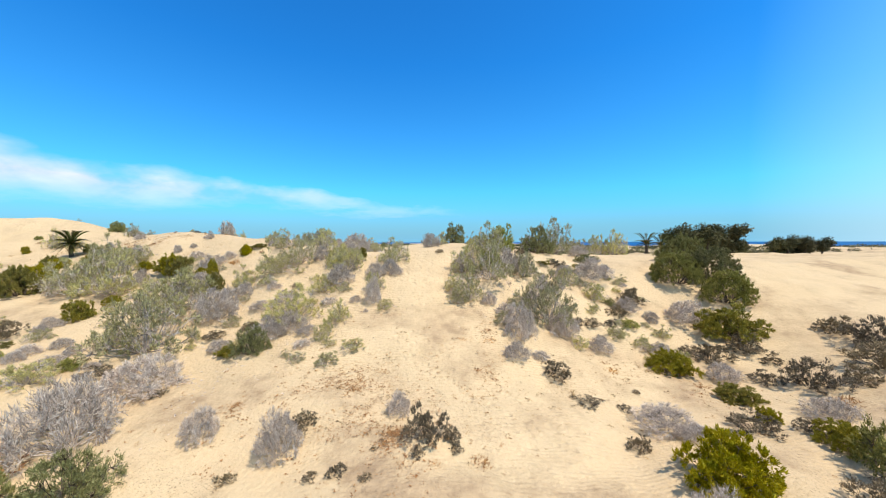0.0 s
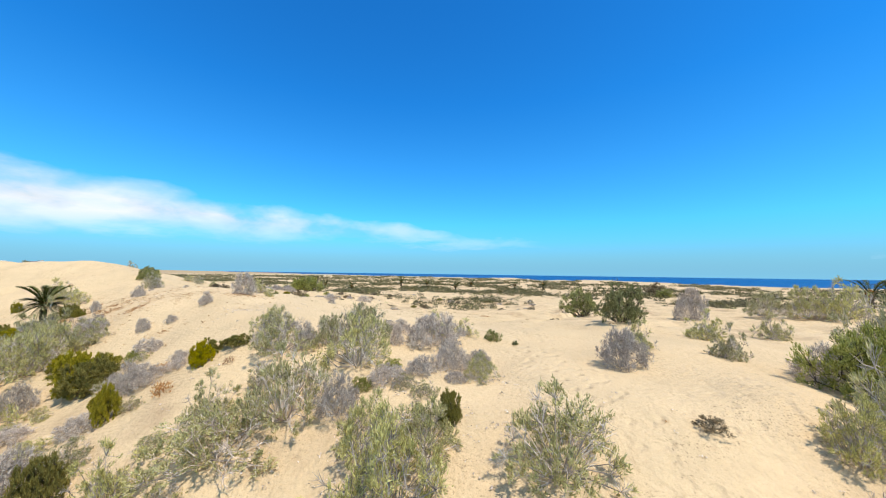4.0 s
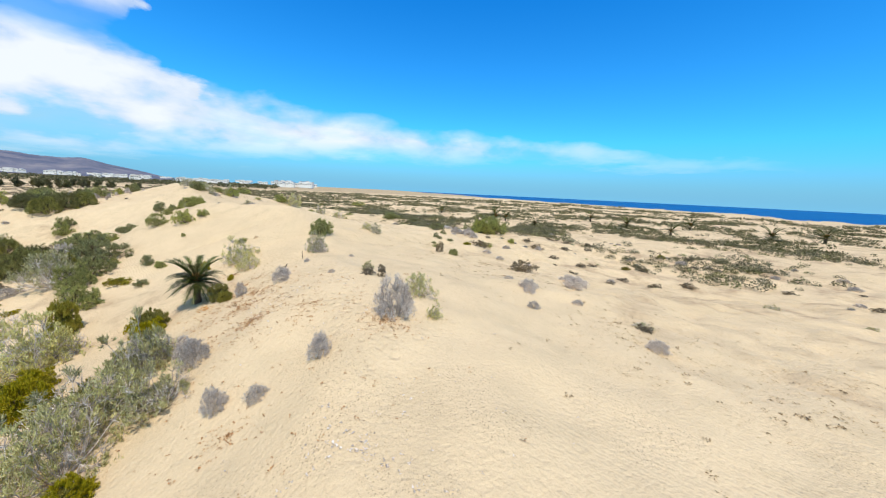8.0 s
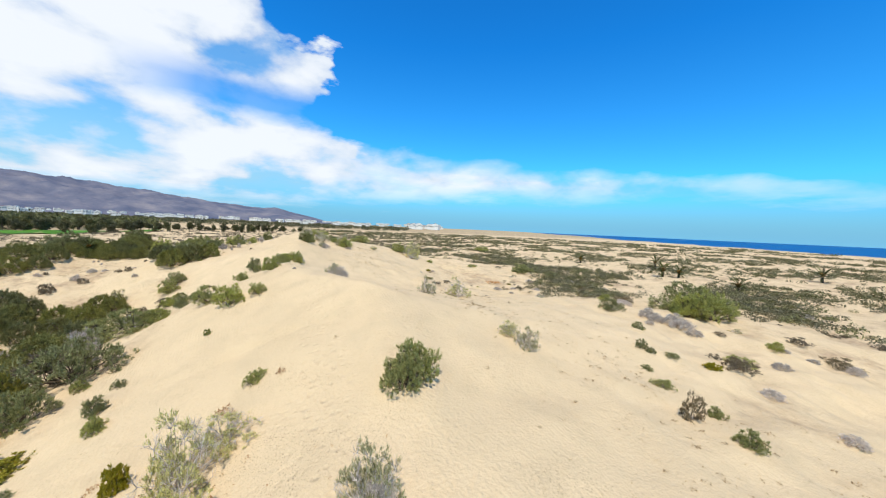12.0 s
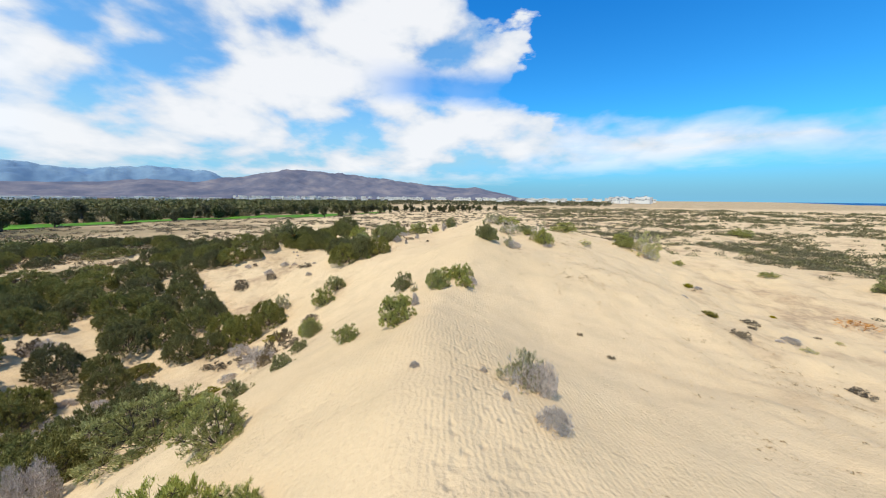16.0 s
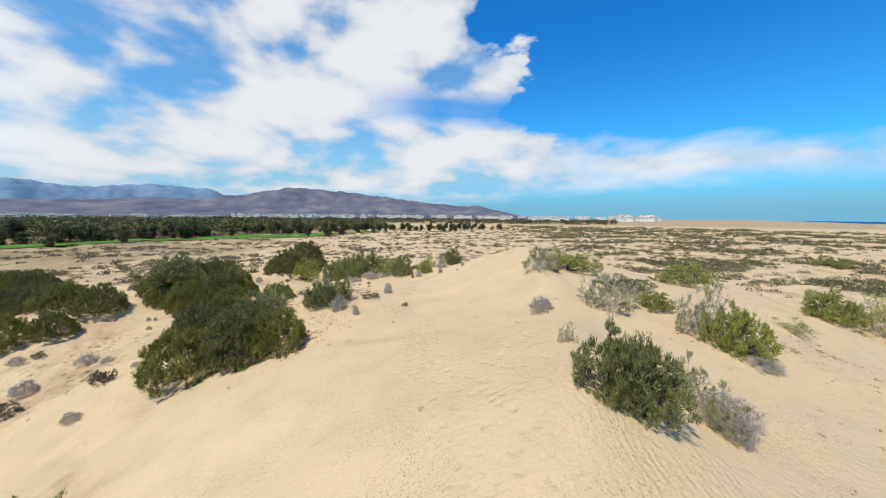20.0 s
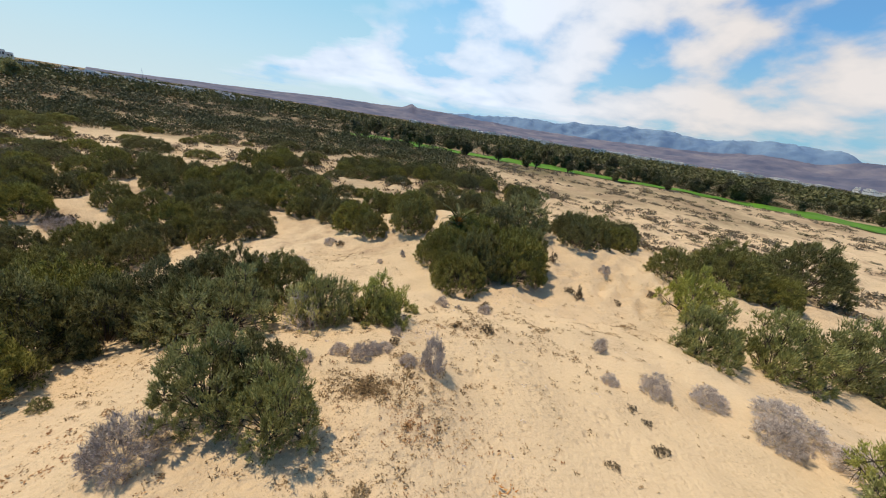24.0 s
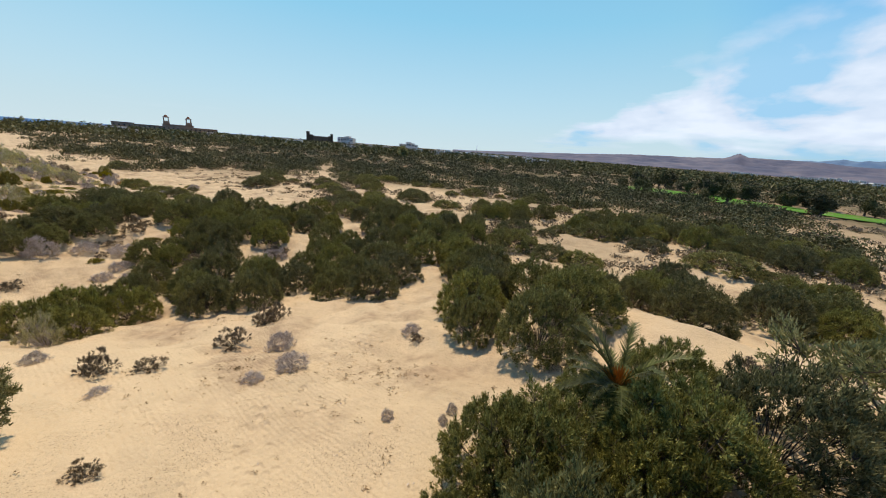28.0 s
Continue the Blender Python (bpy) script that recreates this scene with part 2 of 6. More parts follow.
cover = maths(st, "MULTIPLY", maths(st, "MAXIMUM", maths(st, "MINIMUM", lowland, 1.0), maths(st, "MINIMUM", inland, 0.45)), 0.85, clamp=True)
soil = ramp(st, noise_tex(st, pos, 0.05, 6.0, 0.65), [(0.38, (0.09, 0.085, 0.04)), (0.55, (0.22, 0.16, 0.095)), (0.7, (0.38, 0.27, 0.17))])
tone = mixed(st, cover, tone, soil)
st.links.new(tone, sb.inputs["Base Color"])
# wind ripples over parts of the sand, trodden hollows over others
wave = node(st, "ShaderNodeTexWave", Scale=2.5, Distortion=7.0, Detail=2.0, Detail_Scale=0.5)
wave.wave_type, wave.bands_direction = "BANDS", "Y"
st.links.new(pos, wave.inputs["Vector"])
where = ramp(st, noise_tex(st, pos, 0.13, 2.0), [(0.46, 0.0), (0.60, 1.0)])
tread = node(st, "ShaderNodeTexVoronoi", Scale=3.5)
tread.feature = "SMOOTH_F1"
st.links.new(pos, tread.inputs["Vector"])
path_at = st.nodes.new("ShaderNodeAttribute")
path_at.attribute_name = "tread"
trodden = maths(st, "MAXIMUM", maths(st, "MULTIPLY", ramp(st, noise_tex(st, pos, 0.21, 2.0), [(0.56, 0.0), (0.66, 1.0)]), 0.6), path_at.outputs["Fac"])
relief = maths(st, "ADD", maths(st, "MULTIPLY", maths(st, "MULTIPLY", wave.outputs[1], where), 0.13),
               maths(st, "MULTIPLY", maths(st, "MULTIPLY", ramp(st, tread.outputs[0], [(0.05, 0.0), (0.42, 1.0)], "EASE"), trodden), 0.75))
relief = maths(st, "ADD", relief, maths(st, "ADD", maths(st, "MULTIPLY", fine, 0.9), maths(st, "MULTIPLY", mid, 1.6)))
bump = node(st, "ShaderNodeBump", Strength=0.9, Distance=0.06)
st.links.new(relief, bump.inputs["Height"])
st.links.new(bump.outputs[0], sb.inputs["Normal"])

# ---- the dunes: one sheet out to the horizon ----
CREST = [(60, 30, 6.6), (34, 27, 6.6), (20, 23, 6.4), (9, 20, 7.0), (2, 19.5, 7.7), (-4, 19, 7.6), (-10, 21.5, 8.0), (-16, 26, 8.5),
         (-23, 30.5, 8.7), (-32, 34.5, 9.1), (-38, 36.5, 10.3), (-46, 34.5, 9.9), (-55, 34, 9.6), (-62, 35.5, 10.1),
         (-68, 37, 10.8), (-75, 39.5, 10.5), (-84, 40, 10.2), (-92, 41, 9.6), (-101, 44, 7.5), (-112, 50, 5.5)]
def ridge(x, y):
    best = np.full(x.shape, 1e9); h = np.zeros(x.shape); side = np.zeros(x.shape)
    for (ax, ay, az), (bx, by, bz) in zip(CREST, CREST[1:]):
        ux, uy = bx - ax, by - ay; n2 = ux * ux + uy * uy
        k = np.clip(((x - ax) * ux + (y - ay) * uy) / n2, 0, 1)
        dx, dy = x - ax - k * ux, y - ay - k * uy; d = np.hypot(dx, dy)
        m = d < best
        best = np.where(m, d, best); h = np.where(m, az + k * (bz - az), h)
        side = np.where(m, (ux * (y - ay) - uy * (x - ax)) / np.sqrt(n2), side)   # >0: south side
    return best, h, side
MOUNDS = [(-4, 12, 0.16, 6), (5, 11, -1.28, 6), (13, 15, -0.83, 6), (-9, 14, -0.23, 6), (0, 27, 0.75, 8), (-13, 37, -0.62, 9), (-25, 45, -0.51, 9), (-28, 28, -0.14, 6), (-40, 42, -0.24, 8), (-38, 30, 0.51, 7), (-48, 29, 0.96, 7), (-56, 40, -0.83, 8), (-60, 29, 0.55, 7), (-66, 26, -0.12, 7), (-72, 50, 0.28, 10), (-82, 52, 0.73, 10), (-74, 30, 2.37, 8), (-82, 24, 2.14, 8), (-86, 14, 0.11, 9), (-95, 32, 2.26, 10), (-95, 10, 1.62, 12), (-112, 10, 0.58, 14), (-70, 6, 0.26, 12), (-14, 62, -1.95, 14), (-62, 58, -1.85, 14), (30, 58, 0.13, 20), (4, -3, -1.33, 18), (-18, 4, -0.88, 14), (-95, -22, 0.76, 18), (-60, 82, -1.11, 16)]
# lower swells and hollows along the walk
EAST_FORMS = [(15, 26, 0.52, 9), (11, 13, -0.76, 5), (10, 18, -0.40, 5), (4, 12, 0.14, 6), (1, 17, 0.21, 5), (-4, 24, -0.21, 6), (-6, 8, -0.61, 6), (-9, 14, -0.50, 5), (-11, 23, 0.47, 5), (-12, 37, -0.14, 5), (-16, 21, -0.60, 5), (-17, 29, 0.26, 7), (-17, 38, 0.37, 5)]
MIDDLE_FORMS = [(-24, 28, 0.58, 6), (-28, 33, -0.36, 6), (-31, 54, -0.77, 8), (-32, 22, 0.08, 8), (-34, 31, 0.34, 6), (-35, 41, -0.37, 7), (-38, 26, 0.45, 6), (-49, 37, -0.09, 6), (-52, 49, -0.51, 9), (-52, 31, 0.19, 6), (-56, 41, -0.28, 6), (-57, 17, -1.65, 7), (-60, 36, -0.14, 6), (-62, 22, -0.56, 7)]
WEST_FORMS = [(-67, 12, -1.13, 11), (-69, 41, -0.33, 5), (-73, 59, -1.11, 10), (-74, 38, -0.53, 5), (-77, 9, 0.58, 5), (-77, 17, 0.74, 7), (-78, 28, -0.35, 5), (-83, 27, 0.91, 5), (-86, 6, 1.66, 6), (-88, 13, 0.80, 5), (-89, 31, 0.14, 7), (-91, 24, 0.80, 6), (-95, 2, 0.18, 7), (-96, 9, 0.83, 7), (-98, 44, 0.92, 16), (-109, 20, 1.58, 15), (-116, 7, -0.10, 6), (-121, 4, 0.34, 6)]
def raw(x, y):
    d, h, s = ridge(x, y)
    south = np.exp(-(d / 7.4) ** 1.35); north = np.exp(-(d / 30.0) ** 1.5)
    base = 4.6 - 0.2 * np.tanh(s / 15)
    w = np.where(s > 0, south, north)
    return base + (h - base) * w
def H(x, y):
    z = raw(x, y)
    for mx, my, mh, mr in MOUNDS + EAST_FORMS + MIDDLE_FORMS + WEST_FORMS:
        z = z + mh * np.exp(-((x - mx) ** 2 + (y - my) ** 2) / (mr * mr))
    return z



def swell(x, y, size, seed):
    """Smooth uneven ground: a few crossing waves, about -1 to 1."""
    r = random.Random(seed)
    z = np.zeros(np.shape(x))
    for _ in range(9):
        a, k, p = r.uniform(0, 2 * math.pi), 2 * math.pi / size * r.uniform(0.6, 1.7), r.uniform(0, 6.28)
        z = z + np.sin((x * math.cos(a) + y * math.sin(a)) * k + p + 0.8 * np.sin((x * math.sin(a) - y * math.cos(a)) * k * 0.6 + p))
    return z / 4.5


def coast(x, y):
    """Metres beyond the shore line, out to sea."""
    return (x - 61) * 0.629 + (y - 345) * 0.777 + 25 * np.sin((x * 0.777 - y * 0.629) / 160)


def ground(x, y):
    x, y = np.asarray(x, float), np.asarray(y, float)
    d, _, s = ridge(x, y)
    z = H(x, y)
    rough = np.clip((d - 4) / 14, 0, 1)
    z = z + 0.09 * swell(x, y, 5.0, 3) + (0.3 + 0.7 * rough) * (0.05 * swell(x, y, 2.1, 15)) + rough * (0.24 * swell(x, y, 9.0, 4) + 0.11 * swell(x, y, 2.6, 5) + 0.04 * swell(x, y, 1.1, 16))
    # the eroded bank below the bend of the path, cut in small steps
    u, v = (x + 98.5) * 0.8 + (y - 16) * 0.6, (y - 16) * 0.8 - (x + 98.5) * 0.6
    z = z + 0.3 * np.exp(-(u / 6.5) ** 2 - (v / 3.2) ** 2) * (swell(u, v * 3.2, 2.2, 41) + 0.6 * swell(u, v, 0.9, 42))
    # the wind-cut brink that wanders along the crest
    b, _, _ = ridge(x + 0.9 * np.sin(y / 3.1 + x / 6), y + 1.1 * np.sin(x / 4.3))
    z = z + 0.34 * np.exp(-b / 2.4) * np.clip((-28 - x) / 10, 0, 1)
    far = np.clip((np.hypot(x + 45, y - 30) - 75) / 160, 0, 1)
    z = z + far * 0.7 * swell(x, y, 60.0, 6)
    c = coast(x, y)
    bank = np.exp(-((c + 75) / 55) ** 2)
    z = z + bank * (0.6 + 1.3 * swell(x, y, 120.0, 7))
    drop = np.clip((c + 22) / 40, 0, 1)
    return z * (1 - drop) - 3.0 * drop


def axis(a, b, step, lo, hi):
    near = list(np.arange(a, b, step))
    out, s, v = [], step, b
    while v < hi:
        out.append(v)
        s *= 1.09
        v += s
    out.append(hi)
    back, s, v = [], step, a
    while v > lo:
        s *= 1.09
        v -= s
        back.append(max(v, lo))
    return np.array(back[::-1] + near + out)


def mesh_of(name, verts, faces, mat, smooth=False):
    me = bpy.data.meshes.new(name)
    me.from_pydata(verts, [], faces)
    me.materials.append(mat)
    if smooth:
        me.polygons.foreach_set("use_smooth", [True] * len(me.polygons))
    me.update()
    return me


gx, gy = axis(-120, 22, 0.33, -4700, 4700), axis(-16, 66, 0.33, -4700, 4700)
mx, my = np.meshgrid(gx, gy)
mz = ground(mx, my)
nx, ny = len(gx), len(gy)
idx = np.arange(nx * ny).reshape(ny, nx)
quads = np.stack([idx[:-1, :-1], idx[:-1, 1:], idx[1:, 1:], idx[1:, :-1]], -1).reshape(-1, 4)
sheet = mesh_of("ground", np.stack([mx, my, mz], -1).reshape(-1, 3).tolist(), quads.tolist(), SAND, True)
TRAILS = [[(2.6, 7.3), (0.6, 9.5), (-1.6, 12.4), (-1.2, 15), (-1.1, 16.9), (-0.3, 18.7), (-1.7, 19.7), (-2.3, 21.8), (-2.7, 25), (-2, 31)],
          [(-0.3, 18.7), (1.5, 19.5), (3, 21.5)],
          [(-57.3, 35.8), (-63, 35.6), (-66.8, 35.4), (-69, 35.5), (-72, 36.7), (-76, 38), (-81, 39.5)], [(-67.5, 35.3), (-69.8, 34.7), (-72.1, 34.1), (-78.9, 33), (-82.2, 30.5), (-84, 28.9), (-86.9, 24.5)],
          [(-89.5, 28), (-87.7, 26.3), (-86.5, 23.2), (-83.7, 19.5), (-80.3, 14.6), (-77.7, 8.6), (-73.5, 4), (-67, -2)],
          [(-16.1, 26.7), (-24.5, 31.1), (-35.9, 33.1), (-45.5, 35.2), (-57.3, 35.8)]]


def near_trail(x, y):
    best = np.full(np.shape(x), 99.0)
    for line in TRAILS:
        for (ax, ay), (bx, by) in zip(line, line[1:]):
            k = np.clip(((x - ax) * (bx - ax) + (y - ay) * (by - ay)) / ((bx - ax) ** 2 + (by - ay) ** 2), 0, 1)
            best = np.minimum(best, np.hypot(x - ax - k * (bx - ax), y - ay - k * (by - ay)))
    return best


worn = np.clip(1.6 - near_trail(mx, my) / 0.8, 0, 1)
layer = sheet.attributes.new("tread", "FLOAT", "POINT")
layer.data.foreach_set("value", worn.reshape(-1).astype(np.float32))
tagged(new("ground", sheet), "pale rippled dune sand with footpaths and dry litter", "sand", kind="structure")

SEA, wtree, wb = material("sea", 0.45)
wb.inputs["Base Color"].default_value = (0.002, 0.085, 0.27, 1)
wb.inputs["Specular IOR Level"].default_value = 0.12
wpos = wtree.nodes.new("ShaderNodeNewGeometry").outputs["Position"]
wbump = node(wtree, "ShaderNodeBump", Strength=0.6, Distance=0.4)
wtree.links.new(noise_tex(wtree, wpos, 0.25, 4.0), wbump.inputs["Height"])
wtree.links.new(wbump.outputs[0], wb.inputs["Normal"])
sea = mesh_of("water", [(-4800, -4800, 0), (4800, -4800, 0), (4800, 4800, 0), (-4800, 4800, 0)], [(0, 1, 2, 3)], SEA)
tagged(new("water", sea), "deep blue open sea out to the horizon", "sea", kind="structure")

# ---- plants ----


class Soup:
    """Loose verts and faces that become one mesh."""

    def __init__(self):
        self.v, self.f = [], []

    def tube(self, pts, r0, r1, n=3):
        base = len(self.v)
        for i, p in enumerate(pts):
            q = pts[min(i + 1, len(pts) - 1)] - pts[max(i - 1, 0)]
            side = q.orthogonal().normalized()
            other = q.cross(side).normalized()
            r = r0 + (r1 - r0) * i / (len(pts) - 1)
            for k in range(n):
                a = 2 * math.pi * k / n
                self.v.append(p + side * (r * math.cos(a)) + other * (r * math.sin(a)))
        for i in range(len(pts) - 1):
            for k in range(n):
                a, b = base + i * n + k, base + i * n + (k + 1) % n
                self.f.append((a, b, b + n, a + n))

    def leaf(self, p, way, up, length, width):
        across = way.cross(up)
        if across.length < 1e-4:
            across = way.orthogonal()
        across = across.normalized() * width
        b = len(self.v)
        self.v += [p + across, p + way * length, p - across]
        self.f.append((b, b + 1, b + 2))

    def mesh(self, name, mat):
        return mesh_of(name, [tuple(v) for v in self.v], self.f, mat)


def wild(r):
    v = Vector((r.gauss(0, 1), r.gauss(0, 1), r.gauss(0, 1)))
    return v.normalized() if v.length > 1e-6 else Vector((0, 0, 1))


def stem(r, start, way, length, bend, sag, n=4):
    pts, p, w = [start.copy()], start.copy(), way.normalized()
    for _ in range(n):
        w = (w + wild(r) * bend + Vector((0, 0, sag))).normalized()
        p = p + w * (length / n)
        p.z = max(p.z, 0.02)
        pts.append(p.copy())
    return pts


def part(name, mesh, parent, label=""):
    ob = new(name, mesh)
    ob.parent = parent
    return tagged(ob, label) if label else ob


def plant_meshes(kind, seed):
    """Stem mesh and leaf mesh of one plant about one metre in radius and height: boughs that end in rounded leafy lobes."""
    r = random.Random(seed)
    wood, leaf = Soup(), Soup()
    lobes, small, big, twigs, per, ll, lw, up, thick, bare, forks = dict(
        G=(42, 0.15, 0.27, 10, 24, 0.056, 0.0085, 0.5, 0.013, 0.46, 1),
        L=(40, 0.16, 0.28, 10, 36, 0.054, 0.0085, 0.6, 0.013, 0.03, 0),
        D=(48, 0.19, 0.29, 10, 46, 0.050, 0.0092, 0.4, 0.011, 0.04, 0),
        T=(46, 0.16, 0.30, 12, 14, 0.085, 0.0058, 0.3, 0.009, 0.0, 2),
        M=(46, 0.18, 0.27, 9, 52, 0.055, 0.014, 0.5, 0.009, 0.0, 0),
        E=(84, 0.15, 0.23, 9, 56, 0.038, 0.0073, 0.45, 0.007, 0.06, 0),
        B=(26, 0.20, 0.32, 8, 30, 0.070, 0.012, 0.5, 0.012, 0.1, 1))[kind]
    lean = Vector((r.uniform(-0.12, 0.12), r.uniform(-0.12, 0.12), 0))
    for n in range(lobes):
        a = n * 2.4 + r.uniform(-0.5, 0.5)
        u = ((n + 0.5) / lobes) ** (0.47 if kind in "DE" else 0.55)
        tilt = u * 1.48
        reach = r.uniform(0.52, 0.82) if kind == "T" else r.uniform(0.66, 0.84) if kind in "DE" else r.uniform(0.5, 0.9) * (1 if r.random() > 0.25 else 0.6)
        c = Vector((math.cos(a) * math.sin(tilt) * reach, math.sin(a) * math.sin(tilt) * reach, max(0.12, math.cos(tilt) * reach * 0.95))) + lean * reach
        size = r.uniform(small, big)
        foot = Vector((c.x, c.y, 0)) * r.uniform(0.08, 0.3)
        m = foot.lerp(c, 0.5) + wild(r) * 0.07
        m.z = max(m.z, 0.03)
        wood.tube([foot, m, c], thick, thick * 0.4)
        naked = r.random() < bare or (kind in "DEL" and u > 0.85 and r.random() < 0.1)
        for _ in range(twigs):
            w = (wild(r) + c.normalized() * 0.55 + Vector((0, 0, 0.15))).normalized()
            tip = c + w * size * r.uniform(0.75, 1.15)
            tip.z = max(tip.z, 0.02)
            mid_twig = c.lerp(tip, 0.5) + wild(r) * size * 0.14
            wood.tube([c, mid_twig, tip], thick * 0.4, thick * 0.14)
            for _ in range(forks if not naked else max(forks, 1) + 1):
                side_tip = mid_twig + (w + wild(r) * 0.9).normalized() * size * r.uniform(0.4, 0.75)
                side_tip.z = max(side_tip.z, 0.02)
                wood.tube([mid_twig, mid_twig.lerp(side_tip, 0.5) + wild(r) * size * 0.06, side_tip], thick * 0.25, thick * 0.1)
            for _ in range(0 if naked and r.random() < 0.85 else per):
                q = mid_twig.lerp(tip, r.random() ** 0.7) + wild(r) * size * 0.30 * r.random()
                q.z = max(q.z, 0.02)
                way = (w * 0.8 + wild(r) * 0.8 + Vector((0, 0, up))).normalized()
                leaf.leaf(q, way, wild(r), ll * r.uniform(0.6, 1.4), lw * r.uniform(0.7, 1.4))
    if not leaf.v:
        for _ in range(60):
            w = wild(r)
            w.z = abs(w.z)
            leaf.leaf(w * r.uniform(0.5, 0.85), w, wild(r), ll, lw)
    return wood, leaf


KINDS = dict(
    G=("shrub", "grey-green leafy shrub with bare grey twigs on sand", "shrub", TWIG, LEAF_GREY, 5),
    L=("green_shrub", "fresh green dense shrub rooted in a sandy slope", "shrub", BARK, LEAF_GREEN, 4),
    D=("tamarisk", "dark green feathery tamarisk thicket on sandy ground", "tamarisk", BARK, LEAF_DARK, 5),
    T=("dry_bush", "dry grey leafless thorny bush on sand", "dry bush", TWIG, TWIG, 4),
    M=("succulent_bush", "low olive-yellow succulent cushion bush on sand", "bush", BARK, LEAF_OLIVE, 3),
    E=("tamarisk", "large dark green feathery tamarisk on sandy hummock", "tamarisk", BARK, LEAF_DARK, 4),
    B=("dwarf_bush", "dark brown dried dwarf bush on open sand", "dwarf bush", BARK, LEAF_BROWN, 3))
STOCK = {}
for kd, (nm, lab, cat, wood_mat, leaf_mat, count) in KINDS.items():
    for v in range(count):
        w_soup, l_soup = plant_meshes(kd, 100 * v + ord(kd))
        STOCK[kd, v] = w_soup.mesh("stem", wood_mat), l_soup.mesh("foliage", leaf_mat)


def tuft_mesh(seed, mat, n, size):
    r = random.Random(seed)
    s = Soup()
    for _ in range(n):
        a, u = r.uniform(0, 6.28), r.random() ** 0.6
        p = Vector((math.cos(a) * u, math.sin(a) * u, r.random() * 0.55 * (1 - u * u)))
        s.leaf(p, (wild(r) + Vector((math.cos(a) * u, math.sin(a) * u, 0.7))).normalized(), wild(r), size * r.uniform(0.6, 1.5), size * 0.16)
    return s.mesh("tuft", mat)


for v in range(3):
    STOCK["R", v] = tuft_mesh(v + 9, LEAF_RUST, 130, 0.26)
CHOICE = random.Random(7)


PLACED = []


def taken(x, y, radius):
    return any(math.hypot(x - a, y - b) < 0.8 * (radius + c) for a, b, c in PLACED)


def plant(kind, x, y, radius, height):
    """One plant, rooted in the sand at x, y; wide tamarisks are of the large kind."""
    if kind == "D" and radius > 1.2:
        kind = "E"
    if kind == "T":
        height = max(height, 0.65 * radius)
    if kind == "M":
        height = max(height, 0.45 * radius)
    PLACED.append((x, y, radius))
    z = float(ground(x, y)) - 0.04
    m = Matrix.Translation((x, y, z)) @ Matrix.Rotation(CHOICE.uniform(0, 6.28), 4, "Z")
    if kind == "R":
        ob = new("dry_tuft", STOCK[kind, CHOICE.randrange(3)])
        ob.matrix_basis = m @ Matrix.Diagonal((radius, radius, height * 1.2, 1))
        label = "rust-coloured dry ground litter on sand"
        return tagged(ob, label, "dry tuft", "dry tufts on the dunes")
    nm, lab, cat, _, _, count = KINDS[kind]
    root = new(nm)
    root.empty_display_size = 0.2
    root.matrix_basis = m @ Matrix.Diagonal((radius * 1.05, radius * 1.05, height * 1.08, 1))
    wood, leaf = STOCK[kind, CHOICE.randrange(count)]
    part("stem", wood, root)
    part("foliage", leaf, root)
    return tagged(root, lab, cat, nm.replace("_", " ") + ("es" if nm.endswith("sh") else "s") + " of the dunes")


plant("G", -11.35, 12.67, 1.65, 2.38)
plant("T", -10.01, 15.00, 1.05, 1.51)
plant("G", -12.28, 15.53, 1.91, 1.91)
plant("L", -7.06, 12.03, 0.74, 1.08)
plant("T", -6.89, 13.12, 0.79, 0.85)
plant("G", -6.32, 14.21, 1.35, 1.42)
plant("T", -6.33, 13.51, 0.78, 0.76)
plant("G", -4.23, 13.30, 0.54, 0.84)
plant("G", -4.60, 12.28, 0.46, 0.78)
plant("B", -9.38, 13.66, 0.52, 0.31)
plant("G", -3.11, 15.23, 0.55, 0.93)
plant("T", -3.06, 14.38, 0.41, 1.15)
plant("G", -2.46, 13.96, 0.46, 0.49)
plant("T", -3.26, 13.73, 0.12, 0.18)
plant("G", -5.60, 15.85, 0.63, 0.94)
plant("G", -4.80, 17.08, 0.99, 1.48)
plant("T", -4.97, 16.19, 0.75, 0.94)
plant("T", -6.65, 18.98, 0.49, 0.82)
plant("G", -4.56, 18.00, 0.71, 0.89)
plant("T", -3.26, 16.40, 0.58, 0.76)
plant("G", -2.49, 17.77, 1.00, 1.25)
plant("T", -2.56, 16.82, 0.50, 0.63)
plant("T", -2.22, 16.47, 0.37, 0.46)
plant("G", -7.84, 18.87, 1.04, 1.45)
plant("G", -8.55, 17.99, 1.21, 1.01)
plant("G", -7.81, 22.26, 1.02, 1.27)
plant("G", -9.48, 20.98, 0.99, 1.12)
plant("T", -5.70, 23.00, 1.02, 1.02)
plant("G", -4.89, 24.19, 0.68, 0.55)
plant("G", -10.09, 17.28, 0.74, 0.95)
plant("T", -9.72, 16.59, 0.57, 0.61)
plant("G", -8.86, 17.05, 0.59, 0.59)
plant("G", -11.95, 17.87, 0.59, 0.59)
plant("T", -12.69, 17.18, 0.95, 1.07)
plant("M", -16.65, 21.29, 1.04, 0.97)
plant("M", -11.87, 21.06, 0.39, 0.44)
plant("M", -18.61, 21.80, 0.43, 0.43)
plant("M", -16.46, 15.48, 0.66, 0.96)
plant("M", -16.40, 17.08, 0.46, 0.52)
plant("G", -18.23, 19.02, 1.90, 1.90)
plant("G", -21.51, 19.86, 1.83, 1.46)
plant("T", -15.70, 22.46, 0.53, 0.49)
plant("G", 2.77, 18.50, 1.13, 1.92)
plant("G", 1.20, 16.71, 0.87, 1.26)
